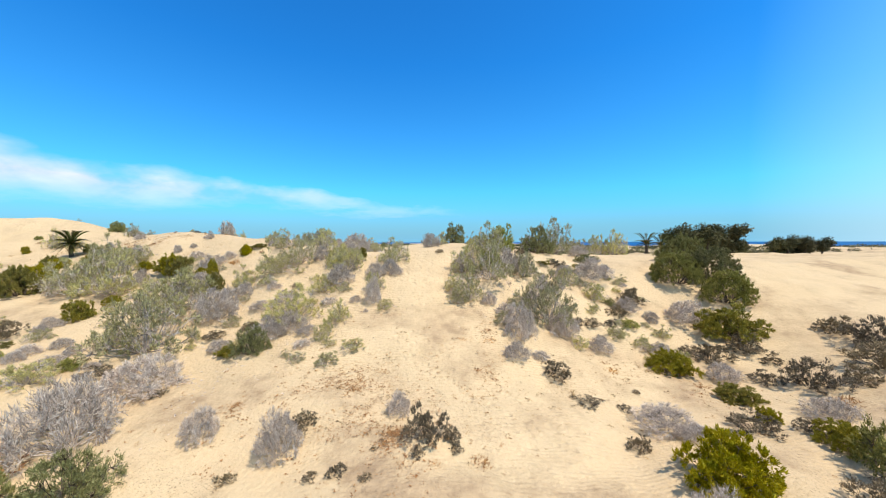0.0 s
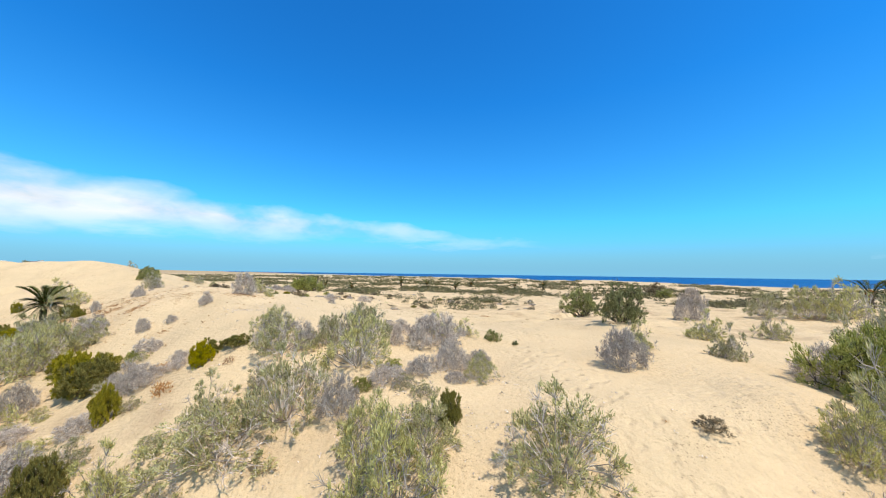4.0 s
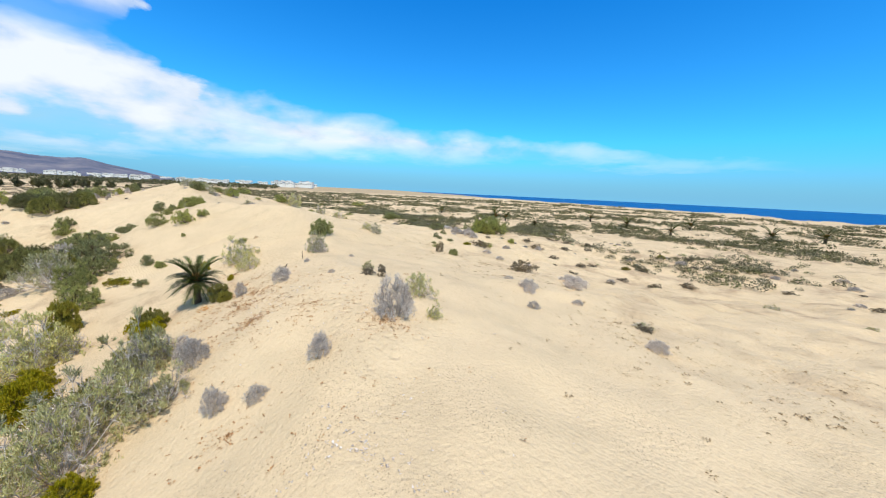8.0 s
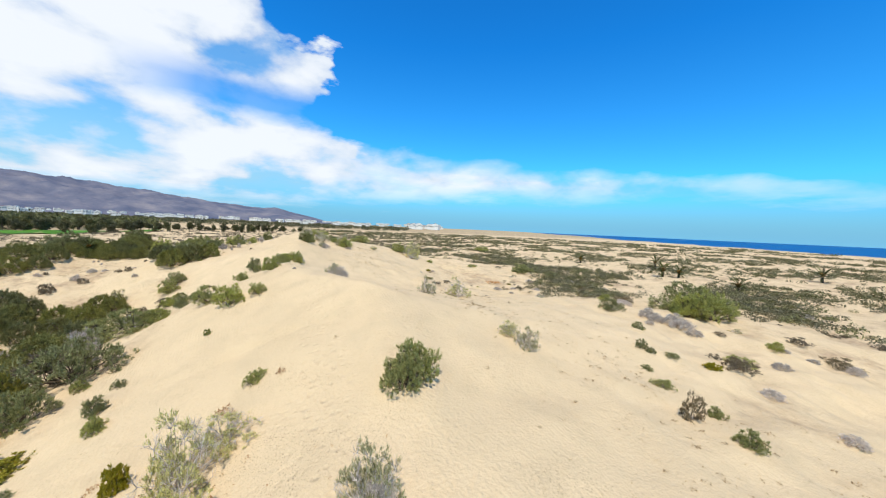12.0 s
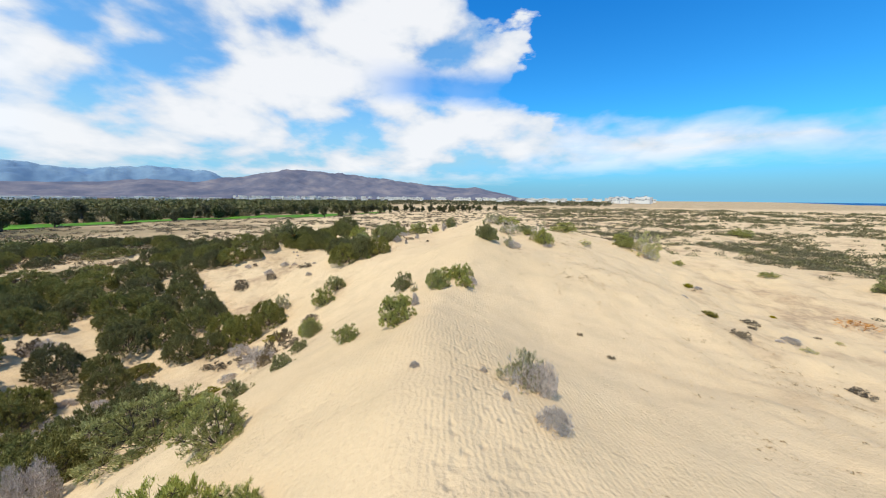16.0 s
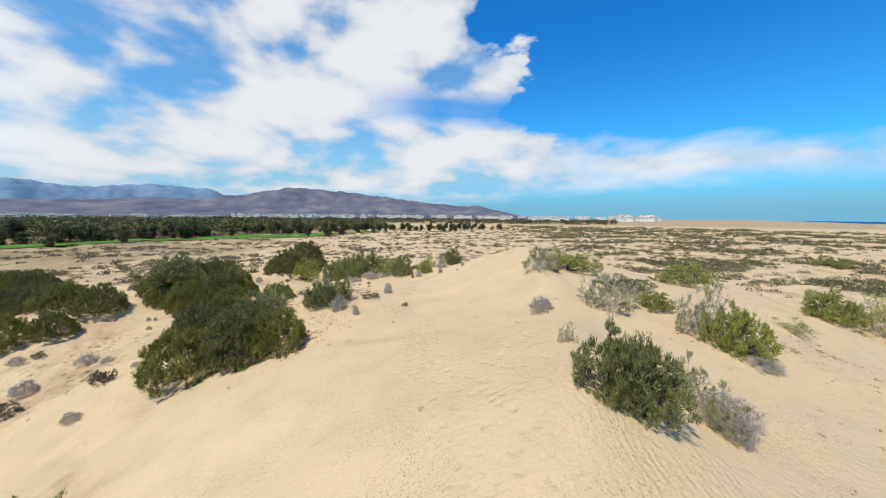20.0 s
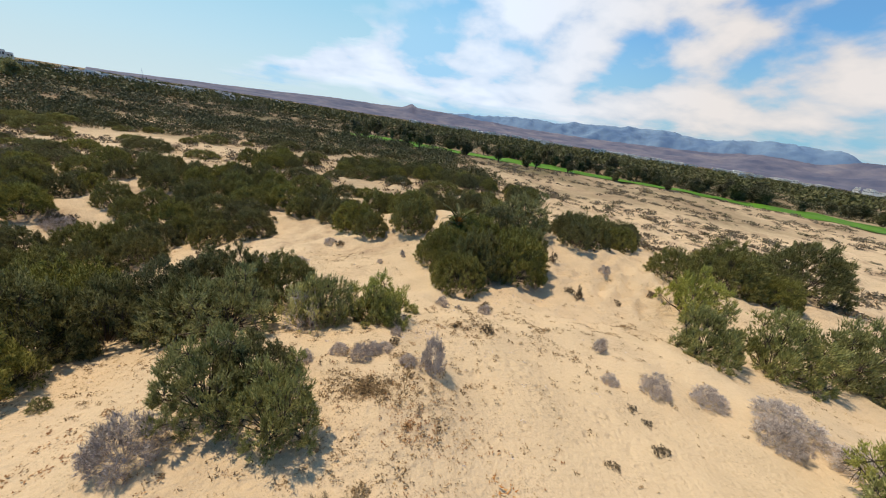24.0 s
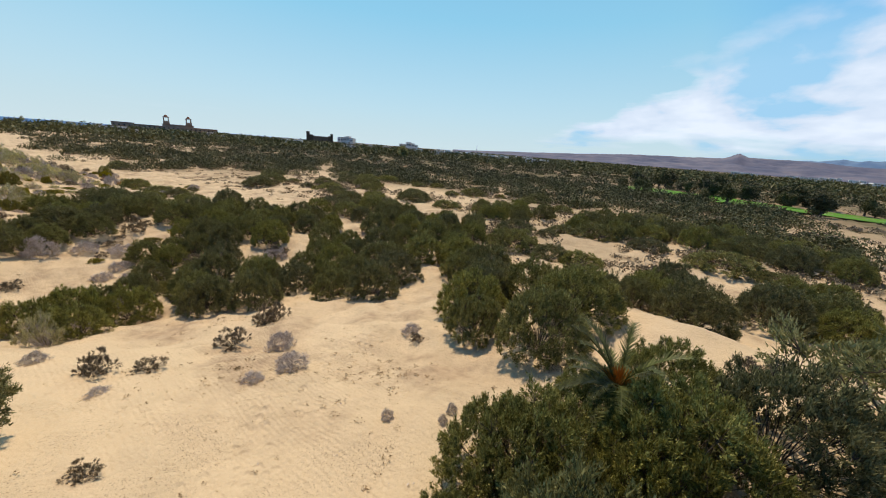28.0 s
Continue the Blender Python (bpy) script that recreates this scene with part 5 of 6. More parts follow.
def lawn_edges(x):
    return float(np.interp(x, LAWN_X, LAWN_NEAR)), float(np.interp(x, LAWN_X, LAWN_FAR))


rt = random.Random(21)
for n, gap, tall in ((120, 5, (2.4, 6.2)), (75, 16, (3.0, 7.0)), (50, 30, (4.0, 7.5))):
    for _ in range(n):
        tx = rt.uniform(-300, -64)
        if float(swell(tx, gap * 3.0, 26.0, 81)) < -0.3:
            continue
        tree(tx, lawn_edges(tx)[1] - gap + rt.uniform(-5, 4), rt.uniform(*tall))
for _ in range(18):
    tx = rt.uniform(-285, -64)
    tree(tx, lawn_edges(tx)[0] + rt.uniform(1, 6), rt.uniform(3.5, 6.0))
for tx, ty in along((-290, -20), (-370, 75), 60, 26, rt):
    tree(tx, ty, rt.uniform(2.0, 5.5))
for tx, ty in along((52, 72), (69, 74), 11, 2.5, rt):
    tree(tx, ty, rt.uniform(3.0, 6.8), "dark feathery tree behind the sand ridge")

for tx, ty in along((70, 74), (88, 73), 12, 2.0, rt):
    tree(tx, ty, rt.uniform(2.6, 4.2), "low dark feathery tree behind the sand ridge")

GRASS, gt, gb = material("golf_grass", 0.8)
gpos = gt.nodes.new("ShaderNodeNewGeometry").outputs["Position"]
gt.links.new(ramp(gt, noise_tex(gt, gpos, 0.12, 5.0), [(0.35, (0.05, 0.16, 0.012)), (0.65, (0.10, 0.26, 0.02))]), gb.inputs["Base Color"])
gv, gf = [], []
for i in range(81):
    x0 = -300 + 240 * i / 80
    y_near, y_far = lawn_edges(x0)
    for j in range(9):
        y0 = y_near + (y_far - y_near) * j / 8 + 2.5 * math.sin(x0 * 0.11 + j)
        gv.append((x0, y0, float(ground(x0, y0)) + 0.25))
        if i and j:
            k = i * 9 + j
            gf.append((k - 10, k - 1, k, k - 9))
tagged(new("lawn", mesh_of("lawn", gv, gf, GRASS, True)), "bright green watered golf fairway beyond the dunes", "lawn", kind="structure")

# ---- scrub that nobody could count ----


def scatter(name, label, category, spots, mat, cards, seed):
    """One mesh of small leafy clumps at spots of x, y, radius and height."""
    g = np.random.RandomState(seed)
    s = np.array(spots)
    n = len(s)
    zz = ground(s[:, 0], s[:, 1])
    a = g.uniform(0, 2 * np.pi, (n, cards))
    u = g.uniform(0, 1, (n, cards)) ** 0.5
    hz = g.uniform(0.05, 1, (n, cards)) * np.sqrt(1 - 0.85 * u * u)
    c = np.stack([s[:, :1] + np.cos(a) * u * s[:, 2:3], s[:, 1:2] + np.sin(a) * u * s[:, 2:3], zz[:, None] + hz * s[:, 3:4]], -1)
    w = g.normal(size=(n, cards, 3))
    w /= np.linalg.norm(w, axis=-1, keepdims=True)
    t = np.cross(w, g.normal(size=(n, cards, 3)))
    t /= np.linalg.norm(t, axis=-1, keepdims=True)
    size = (g.uniform(0.5, 1.1, (n, cards)) * np.minimum(s[:, 2:3], s[:, 3:4] * 1.6) * min(1.0, 2.6 / math.sqrt(cards)))[..., None]
    low = zz[:, None] + 0.01
    v = np.stack([c - w * size * 0.5 + t * size * 0.34, c + w * size * 0.6, c - w * size * 0.5 - t * size * 0.34], 2)
    v[..., 2] = np.maximum(v[..., 2], low[..., None])
    faces = np.arange(n * cards * 3).reshape(-1, 3)
    return tagged(new(name, mesh_of(name, v.reshape(-1, 3).tolist(), faces.tolist(), mat)), label, category, kind="stuff")


def spots(n, seed, rule, reach=(36, 420), span=(-60, 130)):
    """Places round the dunes by heading and distance; rule gives a chance, a radius and a height."""
    g = random.Random(seed)
    out = []
    while len(out) < n:
        h = radians(g.uniform(*span))
        d = reach[0] * (reach[1] / reach[0]) ** g.random() if g.random() < 0.5 else g.uniform(*reach)
        x, y = -60 - math.sin(h) * d, 30 + math.cos(h) * d
        c = float(coast(x, y))
        if c > -45:
            continue
        got = rule(x, y, d, g)
        if got and g.random() < got[0]:
            out.append((x, y, got[1], got[2]))
    return out


def patch_at(x, y, size, seed):
    return float(swell(x, y, size, seed))


def north(x, y, d, g):
    if y < 66 + 0.1 * abs(x + 60) + 5 * math.sin(x / 7) or coast(x, y) > -95:
        return None
    p = patch_at(x, y, 38.0, 11)
    r = g.uniform(0.25, 0.8) * (0.8 + d / 240)
    return max(0.03, min(1, 0.35 + 1.5 * p)) * min(1, (y - 60) / 22), r, r * g.uniform(0.6, 1.1)


def west(x, y, d, g):
    if x > -96 or math.hypot(x + 89, y - 24) < 27 or y < lawn_edges(x)[0] + 2:
        return None
    p = patch_at(x, y, 26.0, 12)
    r = g.uniform(0.25, 0.75) * (1 + d / 300)
    return max(0.06, min(1, 0.3 + p)), r, r * g.uniform(0.45, 0.8)


def south(x, y, d, g):
    if x < -60 and y > lawn_edges(x)[1] - 2 and (x < -104 or y < lawn_edges(x)[0] + 2):
        return None
    if y > 1 + 3 * math.sin(x / 9) + (8 if x > 25 else 0) or (-64 < x < 12 and y > -9) or (x < -88 and y > -16) or (-16 < x < 12 and y > -22):
        return None
    p = patch_at(x, y, 24.0, 13)
    r = g.uniform(0.8, 2.3) * (1 + d / 400)
    return max(0.0, min(1, 0.62 + p)), r, r * g.uniform(0.6, 0.85)


flats = spots(11000, 31, north, (30, 400), (-70, 88))
scatter("scrub", "grey-green low scrub covering the sand flats", "scrub", [p for p in flats if p[1] >= 102], LEAF_SCRUB, 40, 1)
scatter("scrub", "grey-green low scrub at the edge of the open sand", "scrub", [(x, y, r * 1.1, h * 1.15) for x, y, r, h in flats if y < 102], LEAF_SCRUB, 95, 21)
flats = spots(4600, 32, north, (40, 400), (-70, 88))
scatter("scrub", "darker green scrub between the far palms", "scrub", [p for p in flats if p[1] >= 102], LEAF_FAR, 40, 2)
scatter("scrub", "dark green scrub at the edge of the open sand", "scrub", [(x, y, r * 1.1, h * 1.15) for x, y, r, h in flats if y < 102], LEAF_DARK, 95, 22)
scatter("dry_scrub", "brown-grey dwarf bushes dotted over open sand", "scrub", spots(4600, 33, west, (36, 360), (50, 170)), LEAF_BROWN, 40, 3)
scatter("scrub", "olive low bushes dotted over open sand", "scrub", spots(1300, 34, west, (36, 360), (45, 160)), LEAF_SCRUB, 44, 4)
for x, y, r, h in spots(150, 35, south, (28, 84), (112, 292)):
    if not taken(x, y, r) and float(near_trail(np.array([x]), np.array([y]))[0]) > 3:
        plant("E", x, y, r * 1.3, h * 1.1)
scatter("thicket", "dark green tamarisk thicket on hummocky sand", "thicket", [(x, y, r * 1.35, h * 1.3) for x, y, r, h in spots(480, 39, south, (76, 140), (112, 292))], LEAF_FAR, 420, 11)
scatter("dry_scrub", "brown dwarf scrub on the low sand hills", "scrub", [(x, y, 0.3 + 0.35 * rt.random(), 0.35) for x, y in ((rt.uniform(-62, 40), rt.uniform(-28, -5)) for _ in range(500))], LEAF_BROWN, 30, 12)
scatter("dry_scrub", "brown dwarf scrub on the clearings of the lowland", "scrub", [(x, y, r * 0.35, h * 0.4) for x, y, r, h in spots(4600, 38, south, (24, 260), (112, 292))], LEAF_BROWN, 44, 9)
scatter("thicket", "dark green thickets filling the lowland", "thicket", spots(1500, 36, south, (105, 270), (112, 292)), LEAF_FAR, 90, 7)
scatter("thicket", "dark thickets of the far lowland", "thicket", spots(3000, 37, south, (220, 760), (112, 292)), LEAF_FAR, 50, 8)
scatter("woodland", "far dark tree belt in front of the resort", "woodland",
        [(x, y, r, r * 1.1) for x, y, r in ((-60 - math.sin(h) * d, 30 + math.cos(h) * d, 3.5 + 4 * rt.random()) for h, d in
         ((radians(rt.uniform(100, 290)), rt.uniform(260, 1150)) for _ in range(5600)))], LEAF_FAR, 60, 6)
scatter("woodland", "dark garden trees between the resort houses", "woodland",
        [(x, y, r, r * 1.5) for x, y, r in ((-60 - math.sin(h) * d, 30 + math.cos(h) * d, 3 + 3 * rt.random()) for h, d in
         ((radians(rt.uniform(64, 125)), rt.uniform(520, 1300)) for _ in range(1500)))], LEAF_FAR, 30, 10)

# ---- fence of short stakes ----
STAKE = leafy("stake_wood", (0.30, 0.20, 0.11), (0.42, 0.29, 0.16), (0.52, 0.38, 0.22))
s = Soup()
s.tube([Vector((0, 0, -0.15)), Vector((0.01, 0, 0.3)), Vector((0, 0.01, 0.62))], 0.055, 0.05, 6)
STAKE_MESH = s.mesh("post", STAKE)
fence = new("fence")
fence.matrix_basis = Matrix.Translation((-132, 30, float(ground(-132, 30))))
tagged(fence, "low line of wooden stakes across the sand", "fence")
FENCE_LINE = [(-124, -8), (-133, 8), (-137, 22), (-135, 34), (-128, 44), (-123, 56)]
for (ax, ay), (bx, by) in zip(FENCE_LINE, FENCE_LINE[1:]):
    for k in range(12):
        x, y = ax + (bx - ax) * k / 12, ay + (by - ay) * k / 12
        ob = part("post", STAKE_MESH, fence)
        ob.matrix_basis = Matrix.Translation((x + 132, y - 30, float(ground(x, y)) - fence.location.z)) @ Matrix.Rotation(CHOICE.uniform(-0.12, 0.12), 4, "X")
s = Soup()
s.tube([Vector((0, 0, -0.1)), Vector((0.02, 0, 0.2)), Vector((-0.03, 0.02, 0.36)), Vector((0.0, 0.03, 0.42))], 0.022, 0.013, 5)
stick = new("dead_stick", s.mesh("dead_stick", BARK))
stick.matrix_basis = Matrix.Translation((-27.5, 31.2, float(ground(-27.5, 31.2))))
tagged(stick, "thin dark dead stick standing upright in the sand", "stick")
s = Soup()
s.tube([Vector((0, 0, -0.1)), Vector((0.05, 0, 0.16)), Vector((-0.02, 0.03, 0.30)), Vector((0.08, 0.05, 0.46))], 0.032, 0.016, 5)
s.tube([Vector((-0.02, 0.03, 0.30)), Vector((0.10, -0.02, 0.36)), Vector((0.2, 0.0, 0.34))], 0.018, 0.007, 4)
s.tube([Vector((0.05, 0, 0.16)), Vector((-0.08, 0.02, 0.26)), Vector((-0.16, 0.0, 0.33))], 0.016, 0.006, 4)
branch = new("dead_branch", s.mesh("dead_branch", BARK))
branch.matrix_basis = Matrix.Translation((-25.5, 29.3, float(ground(-25.5, 29.3))))
tagged(branch, "gnarled dark dead branch beside a grey shrub", "branch")

# ---- resort, towers and mountains ----
PLASTER, pt, pb = material("white_plaster", 0.85)
ppos = pt.nodes.new("ShaderNodeTexCoord").outputs["Object"]
pt.links.new(ramp(pt, noise_tex(pt, ppos, 0.15, 3.0), [(0.3, (0.66, 0.64, 0.60)), (0.7, (0.82, 0.81, 0.79))]), pb.inputs["Base Color"])
OCHRE, ot, ob_ = material("ochre_plaster", 0.85)
opos = ot.nodes.new("ShaderNodeTexCoord").outputs["Object"]
ot.links.new(ramp(ot, noise_tex(ot, opos, 0.15, 3.0), [(0.3, (0.26, 0.17, 0.12)), (0.7, (0.38, 0.26, 0.18))]), ob_.inputs["Base Color"])
TILE_ROOF, tt, tb = material("roof_tile", 0.8)
tpos = tt.nodes.new("ShaderNodeTexCoord").outputs["Object"]
tt.links.new(ramp(tt, noise_tex(tt, tpos, 0.6, 3.0), [(0.3, (0.20, 0.09, 0.06)), (0.7, (0.34, 0.16, 0.10))]), tb.inputs["Base Color"])
GLASS_DARK, kt, kb = material("window_dark", 0.2)
kb.inputs["Base Color"].default_value = (0.03, 0.04, 0.05, 1)


def block(bm, x0, y0, z0, x1, y1, z1):
    vs = [bm.verts.new(p) for p in ((x0, y0, z0), (x1, y0, z0), (x1, y1, z0), (x0, y1, z0), (x0, y0, z1), (x1, y0, z1), (x1, y1, z1), (x0, y1, z1))]
    for q in ((3, 2, 1, 0), (4, 5, 6, 7), (0, 1, 5, 4), (1, 2, 6, 5), (2, 3, 7, 6), (3, 0, 4, 7)):
        bm.faces.new([vs[k] for k in q])


def bm_mesh(name, bm, mat):
    me = bpy.data.meshes.new(name)
    bm.to_mesh(me)
    bm.free()
    me.materials.append(mat)
    return me


def house_kit(seed):
    """Stepped flat-roofed walls with a parapet, a roof slab and a row of windows."""
    r = random.Random(seed)
    walls, roof, win = bmesh.new(), bmesh.new(), bmesh.new()
    x = -0.5
    while x < 0.5:
        w, h, d = r.uniform(0.15, 0.3), r.uniform(0.55, 1.0), r.uniform(0.5, 0.9)
        block(walls, x, -d / 2, -0.3, x + w, d / 2, h)
        block(roof, x + 0.01, -d / 2 + 0.01, h, x + w - 0.01, d / 2 - 0.01, h + 0.05)
        for k in range(2):
            for sd in (-1, 1):
                wx = x + w * (0.2 + 0.4 * k)
                block(win, wx, sd * (d / 2 + 0.004) - 0.004, h * 0.45, wx + w * 0.22, sd * (d / 2 + 0.004) + 0.004, h * 0.75)
        x += w
    return bm_mesh("wall", walls, PLASTER), bm_mesh("roof", roof, TILE_ROOF if seed % 2 else PLASTER), bm_mesh("window", win, GLASS_DARK)


HOUSES = [house_kit(k) for k in range(5)]
rh = random.Random(5)


def house(h, d, wide, tall, lift=0.0):
    x, y = -60 - math.sin(radians(h)) * d, 30 + math.cos(radians(h)) * d
    root = new("house")
    root.matrix_basis = (Matrix.Translation((x, y, float(ground(x, y)) + lift)) @ Matrix.Rotation(radians(h + rh.uniform(-25, 25)), 4, "Z")
                         @ Matrix.Diagonal((wide, wide * 0.6, tall, 1)))
    for nm, me in zip(("wall", "roof", "window"), HOUSES[rh.randrange(5)]):
        ob = part(nm, me, root)
        if nm == "window":
            tagged(ob, kind="stuff")
    return tagged(root, "white flat-roofed resort house in the distance", "house", "resort houses")


for _ in range(150):
    hh = rh.uniform(63, 122)
    dd = rh.uniform(750, 1500)
    house(hh, dd, rh.uniform(7, 17), rh.uniform(4, 7), 6 + (dd - 700) * 0.008)
for _ in range(30):
    house(rh.uniform(59.5, 64), rh.uniform(1000, 1150), rh.uniform(20, 34), rh.uniform(7, 17), 5)
for _ in range(60):
    house(rh.uniform(122, 178), rh.uniform(700, 1700), rh.uniform(16, 34), rh.uniform(4, 8), 4)
for _ in range(40):
    house(rh.uniform(195, 262), rh.uniform(420, 900), rh.uniform(14, 30), rh.uniform(4, 7), 1.0)

house(231.2, 800, 34, 14, 5)
house(221.5, 800, 40, 13, 5)
# hotel with two bell towers
hx, hy = 924.0, -254.0
hotel = new("hotel")
hotel.matrix_basis = Matrix.Translation((hx, hy, float(ground(hx, hy)) + 5.0)) @ Matrix.Rotation(radians(255), 4, "Z") @ Matrix.Diagonal((1.3, 1.3, 1, 1))
bm = bmesh.new()
for x0, x1, z1 in ((-75, -48, 15), (-48, -10, 13), (-10, 34, 18), (34, 70, 14)):
    block(bm, x0, -12, -8, x1, 12, z1)
part("wall", bm_mesh("wall", bm, OCHRE), hotel)
bm = bmesh.new()
for x0, x1, z1 in ((-75, -48, 15), (-48, -10, 13), (-10, 34, 18), (34, 70, 14)):
    block(bm, x0 - 0.8, -12.8, z1, x1 + 0.8, 12.8, z1 + 1.2)
part("roof", bm_mesh("roof", bm, TILE_ROOF), hotel)
for k in range(22):
    bm = bmesh.new()
    for row in range(3):
        for sd in (-1, 1):
            block(bm, -73 + k * 6.4, sd * 12.03 - 0.05, 2 + row * 3.6, -71 + k * 6.4, sd * 12.03 + 0.05, 4.4 + row * 3.6)
    part("window", bm_mesh("window", bm, GLASS_DARK), hotel)
for tx in (-4, 28):
    bm = bmesh.new()
    block(bm, tx - 4.5, -4.5, 18, tx + 4.5, 4.5, 26)
    for cx in (-3.2, 3.2):
        for cy in (-3.2, 3.2):
            block(bm, tx + cx - 0.8, cy - 0.8, 26, tx + cx + 0.8, cy + 0.8, 33)
    block(bm, tx - 4.6, -4.6, 33, tx + 4.6, 4.6, 34.4)
    tower = part("tower", bm_mesh("tower", bm, OCHRE), hotel)
    s = Soup()
    s.tube([Vector((tx, 0, 34.4)), Vector((tx, 0, 36.5)), Vector((tx, 0, 38.4)), Vector((tx, 0, 39.4))], 3.6, 0.5, 10)
    part("cupola", s.mesh("cupola", TILE_ROOF), tower)
tagged(hotel, "long ochre hotel with two open bell towers", "hotel")
# dark castle-like hotel and lighthouse
castle = new("castle_hotel")
castle.matrix_basis = Matrix.Translation((562, -407, 3.0)) @ Matrix.Rotation(radians(236.6), 4, "Z") @ Matrix.Diagonal((1.2, 1, 0.9, 1))
bm = bmesh.new()
for x0, x1, z1 in ((-22, -17, 27), (-17, -12, 21), (-12, 12, 18), (12, 16, 20), (16, 20, 25)):
    block(bm, x0, -9, -1, x1, 9, z1)
part("wall", bm_mesh("wall", bm, BARK), castle)
bm = bmesh.new()
for k in range(8):
    block(bm, -11.5 + k * 3, -9.05, 17.9, -10 + k * 3, -8.2, 19)
part("battlement", bm_mesh("battlement", bm, BARK), castle)
tagged(castle, "dark brown turreted hotel behind trees", "hotel")
s = Soup()
s.tube([Vector((0, 0, -2)), Vector((0, 0, 22)), Vector((0, 0, 44)), Vector((0, 0, 46))], 3.4, 2.6, 14)
light_house = new("lighthouse")
light_house.matrix_basis = Matrix.Translation((1017, 14, 4))
part("tower", s.mesh("tower", BARK), light_house)
s = Soup()
s.tube([Vector((0, 0, 45.9)), Vector((0, 0, 46.6)), Vector((0, 0, 47.4))], 3.9, 3.9, 14)
s.tube([Vector((0, 0, 47.2)), Vector((0, 0, 49.5)), Vector((0, 0, 51.5))], 2.0, 0.4, 12)
part("lantern", s.mesh("lantern", BARK), light_house)
tagged(light_house, "tall dark round lighthouse tower on the coast", "lighthouse")

# hill rock whose base colour is shifted to blue-violet as painted distance haze
HAZE_ROCK, rk, rb = material("haze_tinted_rock", 0.95)
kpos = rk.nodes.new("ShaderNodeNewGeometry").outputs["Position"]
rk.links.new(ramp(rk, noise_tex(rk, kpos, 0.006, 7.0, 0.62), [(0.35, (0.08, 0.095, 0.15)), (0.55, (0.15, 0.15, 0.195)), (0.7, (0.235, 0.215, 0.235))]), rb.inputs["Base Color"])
# the skyline wall: thicker air haze put into the colour as a stronger blue
HAZE_ROCK_FAR, fk, fb = material("haze_blue_rock", 0.95)
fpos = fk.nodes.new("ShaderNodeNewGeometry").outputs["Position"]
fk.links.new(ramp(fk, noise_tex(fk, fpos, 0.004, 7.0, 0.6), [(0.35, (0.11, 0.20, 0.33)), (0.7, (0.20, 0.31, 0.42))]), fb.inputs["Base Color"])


def massif(name, label, profile, near_d, far_d, mat, seed, h0, h1):
    """A range of hills round the plain: height in degrees of lift along the headings."""
    heads, lifts = zip(*profile)
    hs = np.radians(np.arange(h0, h1, 0.3))
    ds = np.linspace(near_d, far_d, 44)
    hh, dd = np.meshgrid(hs, ds)
    x, y = -60 - np.sin(hh) * dd, 30 + np.cos(hh) * dd
    up = np.interp(np.degrees(hh), heads, lifts)
    k = (dd - near_d) / (far_d - near_d)
    rise = np.sin(np.clip(k * 1.25, 0, 1) * np.pi / 2) ** 1.4 * np.clip((1.06 - k) * 8, 0, 1)
    rough_z = 0.28 * np.abs(swell(x, y, 700.0, seed)) + 0.2 * np.abs(swell(x, y, 260.0, seed + 1)) + 0.1 * np.abs(swell(x, y, 110.0, seed + 2))
    z = 6 + np.tan(np.radians(up)) * far_d * 0.92 * rise * (1.0 - rough_z * (1.15 - k))
    n = len(hs)
    i = np.arange(n * len(ds)).reshape(len(ds), n)
    q = np.stack([i[:-1, :-1], i[:-1, 1:], i[1:, 1:], i[1:, :-1]], -1).reshape(-1, 4)
    tagged(new(name, mesh_of(name, np.stack([x, y, z], -1).reshape(-1, 3).tolist(), q.tolist(), mat, True)), label, "mountains", kind="structure")


massif("backdrop_hills", "volcanic hills behind the resort, painted blue-grey with haze",
       [(78, 0.34), (80.1, 0.96), (83.2, 1.63), (85.3, 2.30), (86.7, 1.97), (90.3, 2.25), (96.6, 2.92), (99.6, 3.31), (103.6, 3.76), (107.7, 4.26), (111, 4.49), (115.2, 4.38), (118, 3.82), (120, 3.31), (123, 2.92), (126, 2.25), (131, 2.47), (136, 1.91), (142, 1.69), (150, 1.46), (160, 1.46), (170, 1.80), (175.5, 2.02), (177, 2.02), (177.9, 2.47), (179.2, 1.80), (183, 1.63), (190, 1.46), (197, 1.02), (206, 0.62), (214, 0.23)], 2600, 3900, HAZE_ROCK, 41, 77, 216)
massif("backdrop_far", "mountain wall on the skyline, its haze painted as blue rock",
       [(116, 0.68), (120, 2.81), (122.8, 3.03), (124.2, 3.98), (127, 4.15), (130.5, 4.32), (134, 3.93), (138.2, 3.59), (140.5, 4.04), (144, 4.10), (148, 3.93), (152.6, 3.70), (156, 3.37), (160.5, 3.14), (166, 2.70), (172, 2.14), (180, 1.46), (190, 0.68), (196, 0.12)], 4100, 4650, HAZE_ROCK_FAR, 51, 115, 196)

# a lime-green tree and a mast among the far trees
CROWN_LIME = [me.copy() for _, me in TREES[:2]]
for me in CROWN_LIME:
    me.materials.clear()
    me.materials.append(LEAF_GREEN)
for lx, ly, tall in ((84, -158, 8.0), (92, -166, 7.0)):
    root = new("tree")
    root.matrix_basis = Matrix.Translation((lx, ly, float(ground(lx, ly)))) @ Matrix.Diagonal((tall * 1.5, tall * 1.5, tall, 1))
    part("trunk", TREES[0][0], root)
    part("crown", CROWN_LIME[0 if lx < 90 else 1], root)
    tagged(root, "bright yellow-green round tree among dark thickets", "tree", "trees behind the dunes")
mast = new("radio_mast")
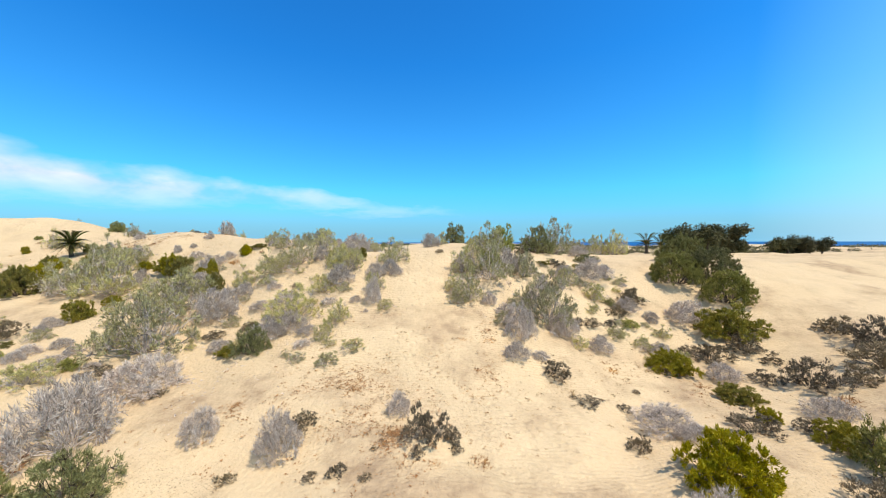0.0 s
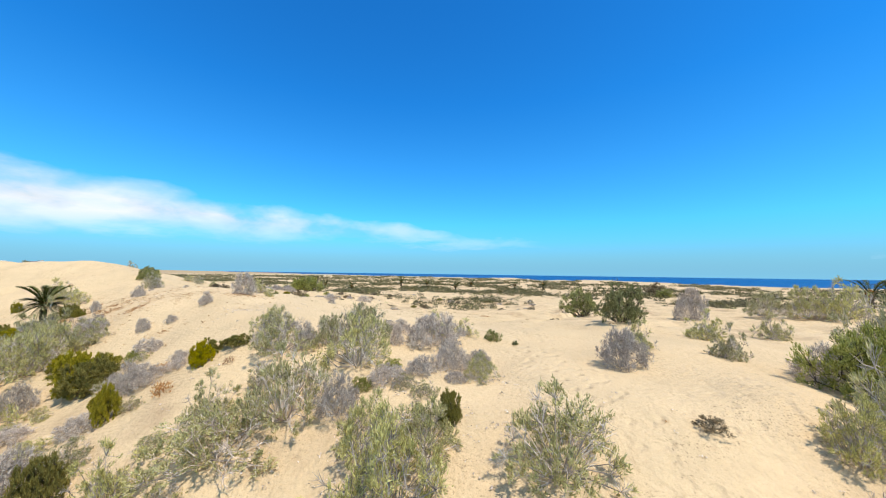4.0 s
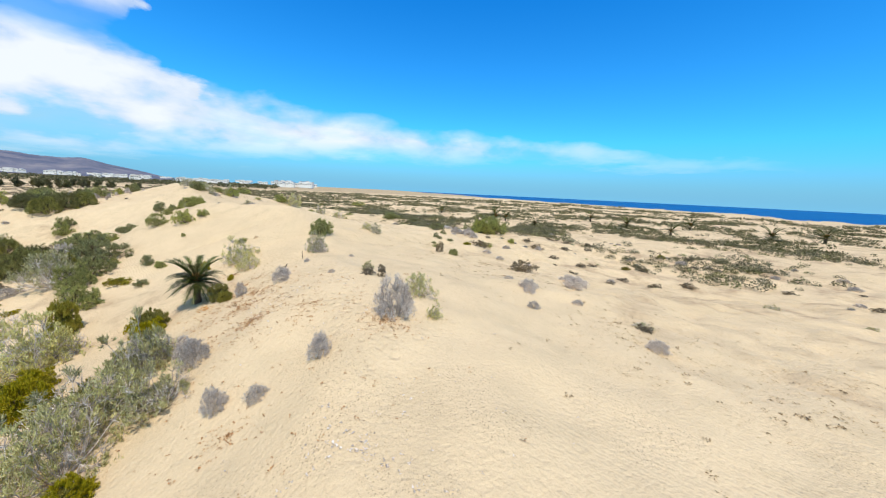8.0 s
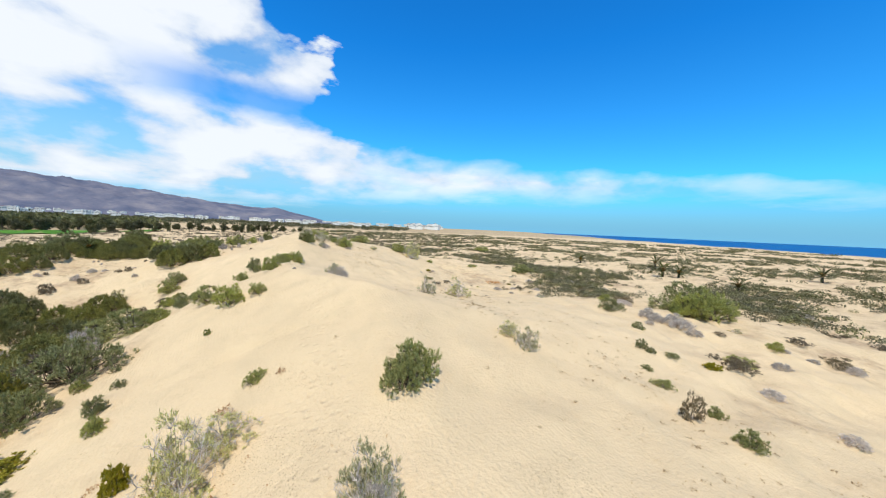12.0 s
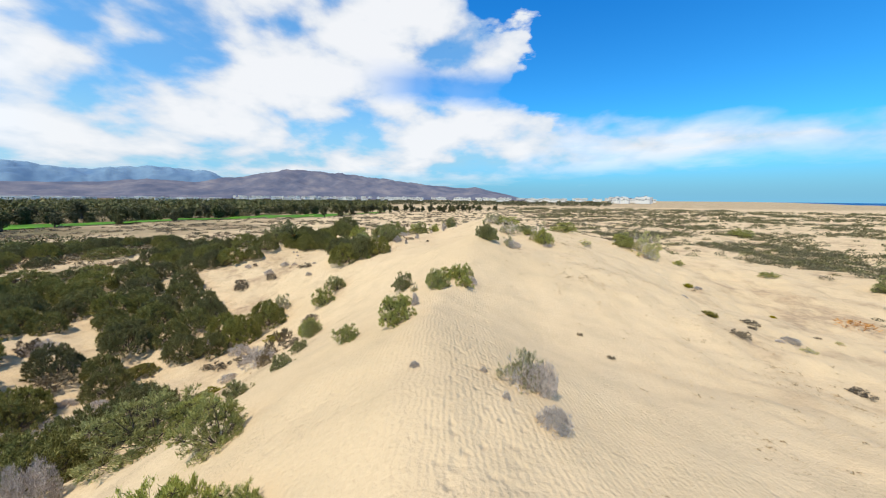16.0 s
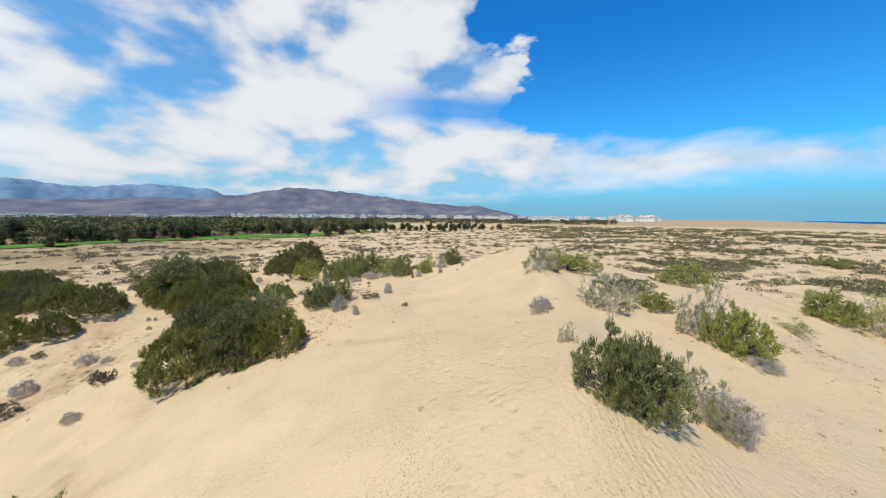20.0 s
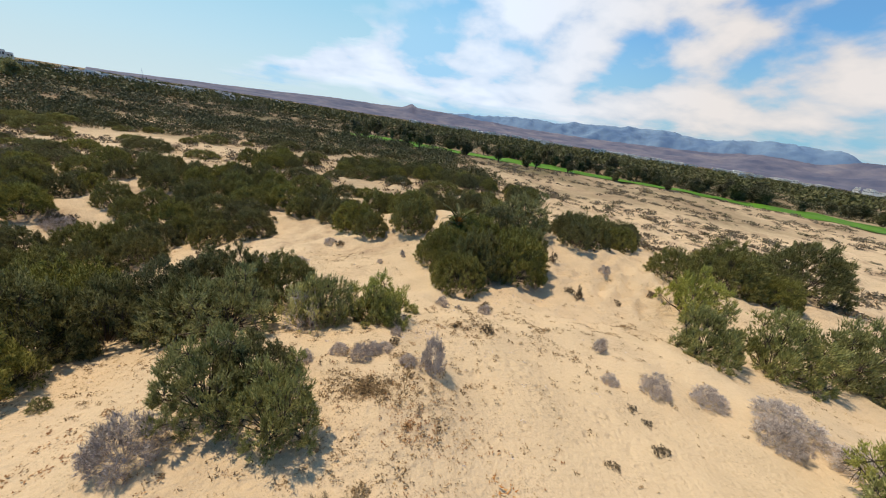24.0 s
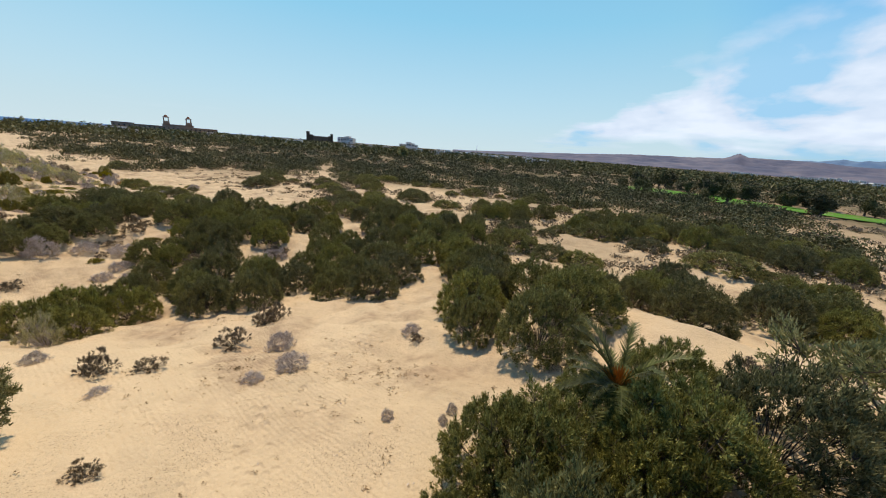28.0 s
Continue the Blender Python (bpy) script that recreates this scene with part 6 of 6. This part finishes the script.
mast.matrix_basis = Matrix.Translation((212, -450, float(ground(212, -450)))) @ Matrix.Diagonal((0.8, 0.8, 0.8, 1))
s = Soup()
for ox, oy in ((-0.5, -0.4), (0.5, -0.4), (0, 0.5)):
    s.tube([Vector((ox, oy, 0)), Vector((ox * 0.6, oy * 0.6, 10)), Vector((ox * 0.2, oy * 0.2, 21))], 0.14, 0.08, 4)
for k in range(9):
    w = 0.55 * (1 - k / 11)
    s.tube([Vector((-w, -w, 2 + k * 2)), Vector((0, w, 3 + k * 2)), Vector((w, -w, 4 + k * 2))], 0.07, 0.07, 3)
part("lattice", s.mesh("lattice", BARK), mast)
s = Soup()
s.tube([Vector((0, 0, 20.5)), Vector((0, 0, 22)), Vector((0, 0, 25))], 0.1, 0.04, 4)
part("antenna", s.mesh("antenna", BARK), mast)
tagged(mast, "thin dark lattice radio mast above the trees", "mast")

# ---- litter on the sand ----


def litter(name, label, zones, mat, seed, size, cards=5):
    g = np.random.RandomState(seed)
    out = []
    for x, y, r, n in zones:
        a, u = g.uniform(0, 6.28, n), np.abs(g.normal(0, 0.55, n)) * r
        px, py = x + np.cos(a) * u, y + np.sin(a) * u
        keep = swell(px, py, 2.2, seed) > g.uniform(-0.7, 0.5, n)
        out += [(p, q, size * g.uniform(0.5, 1.6), size * g.uniform(0.2, 0.7)) for p, q in zip(px[keep], py[keep])]
    scatter(name, label, "litter", out, mat, cards, seed)


litter("leaf_litter", "rust-coloured dry leaf litter over sand",
       [(-2.8, 9.5, 3.0, 2000), (-1.5, 7.5, 2.5, 1200), (1.0, 10.5, 2.0, 600), (1.8, 12.8, 1.5, 240), (6.2, 12.4, 3.0, 420), (-24, 26.8, 3.5, 1700), (-21.5, 26.2, 3.0, 900), (-27, 28.2, 2.5, 700), (-30.4, 28.8, 3.0, 500), (-6, 9, 4, 500), (9, 11, 4, 500), (-17, 24, 4, 300), (-17.2, 28.1, 1.0, 500), (-20, 27.5, 2.5, 400), (-84.9, 28.1, 2.4, 500), (-80.1, 28.5, 1.6, 250)], LEAF_RUST, 61, 0.06)
litter("twig_litter", "dark dry stems and droppings scattered over sand",
       [(-7, 37, 9, 1500), (-4, 60, 18, 2600), (-79.4, 26.0, 3.5, 1300), (-80.9, 13.7, 3.0, 500), (-91.9, 15.7, 4, 700), (-60, 44, 9, 1400), (-58, 38, 7, 600), (-52, 50, 12, 1500),
        (-60, 15, 7, 900), (-79.0, 17.6, 5, 500), (-71.0, 10.1, 6, 400), (4, 10, 5, 600), (-20, 44, 9, 900), (-97.4, 25.3, 7, 900), (-108.6, 19.5, 9, 900), (-86.0, 28.2, 6, 900), (-12, 50, 9, 1300), (-6, 44, 6, 700), (-66, 50, 8, 1400), (-74, 48, 7, 900), (-44, 45, 8, 1000), (-30, 44, 8, 900), (-12, 36, 6, 900), (-90, 33, 5, 600), (-97.5, 16.5, 4, 900)], LEAF_LITTER, 62, 0.041)
litter("dead_twigs", "grey dead twigs lying between the shrubs",
       [(-6, 15, 3.5, 1500), (-10, 16, 4, 1600), (3.5, 16.5, 3, 900), (-5, 18.5, 4, 1100), (-9, 11, 4, 900), (-22, 27, 4, 400), (-17.5, 28.5, 1.2, 120), (-14, 25, 4, 300), (-85.8, 24.1, 5, 400), (-89.6, 18.5, 6, 400), (8, 17, 4, 400)], TWIG, 63, 0.06)
litter("small_tufts", "tiny dry brown tufts dotted over the sand",
       [(-84.1, 27.2, 3.8, 1500), (-86.8, 23.2, 3.2, 600), (-89.9, 23.2, 4, 600), (-77.5, 27.7, 3, 400), (-94.4, 21.2, 4, 400), (-45, 46, 8, 260), (-55, 50, 9, 300), (-20, 40, 9, 240), (-32, 45, 9, 260), (-8, 33, 8, 200), (-66, 46, 7, 200),
        (-82.1, 13.7, 5, 300), (-78.8, 16.5, 4, 200), (-71.1, 14.4, 5, 160), (-48, 20, 6, 220), (-54, 22, 5, 200), (4, 11, 4, 120), (8, 12, 4, 120), (-98.1, 28.9, 8, 260), (-103.2, 19.3, 9, 300), (-64, 44, 7, 300), (-74, 46, 8, 300), (-38, 42, 8, 260), (-13, 38, 7, 260), (-24, 44, 8, 260), (-1.5, 10, 4, 160), (-97, 16, 4, 160)], LEAF_LITTER, 64, 0.085, 14)
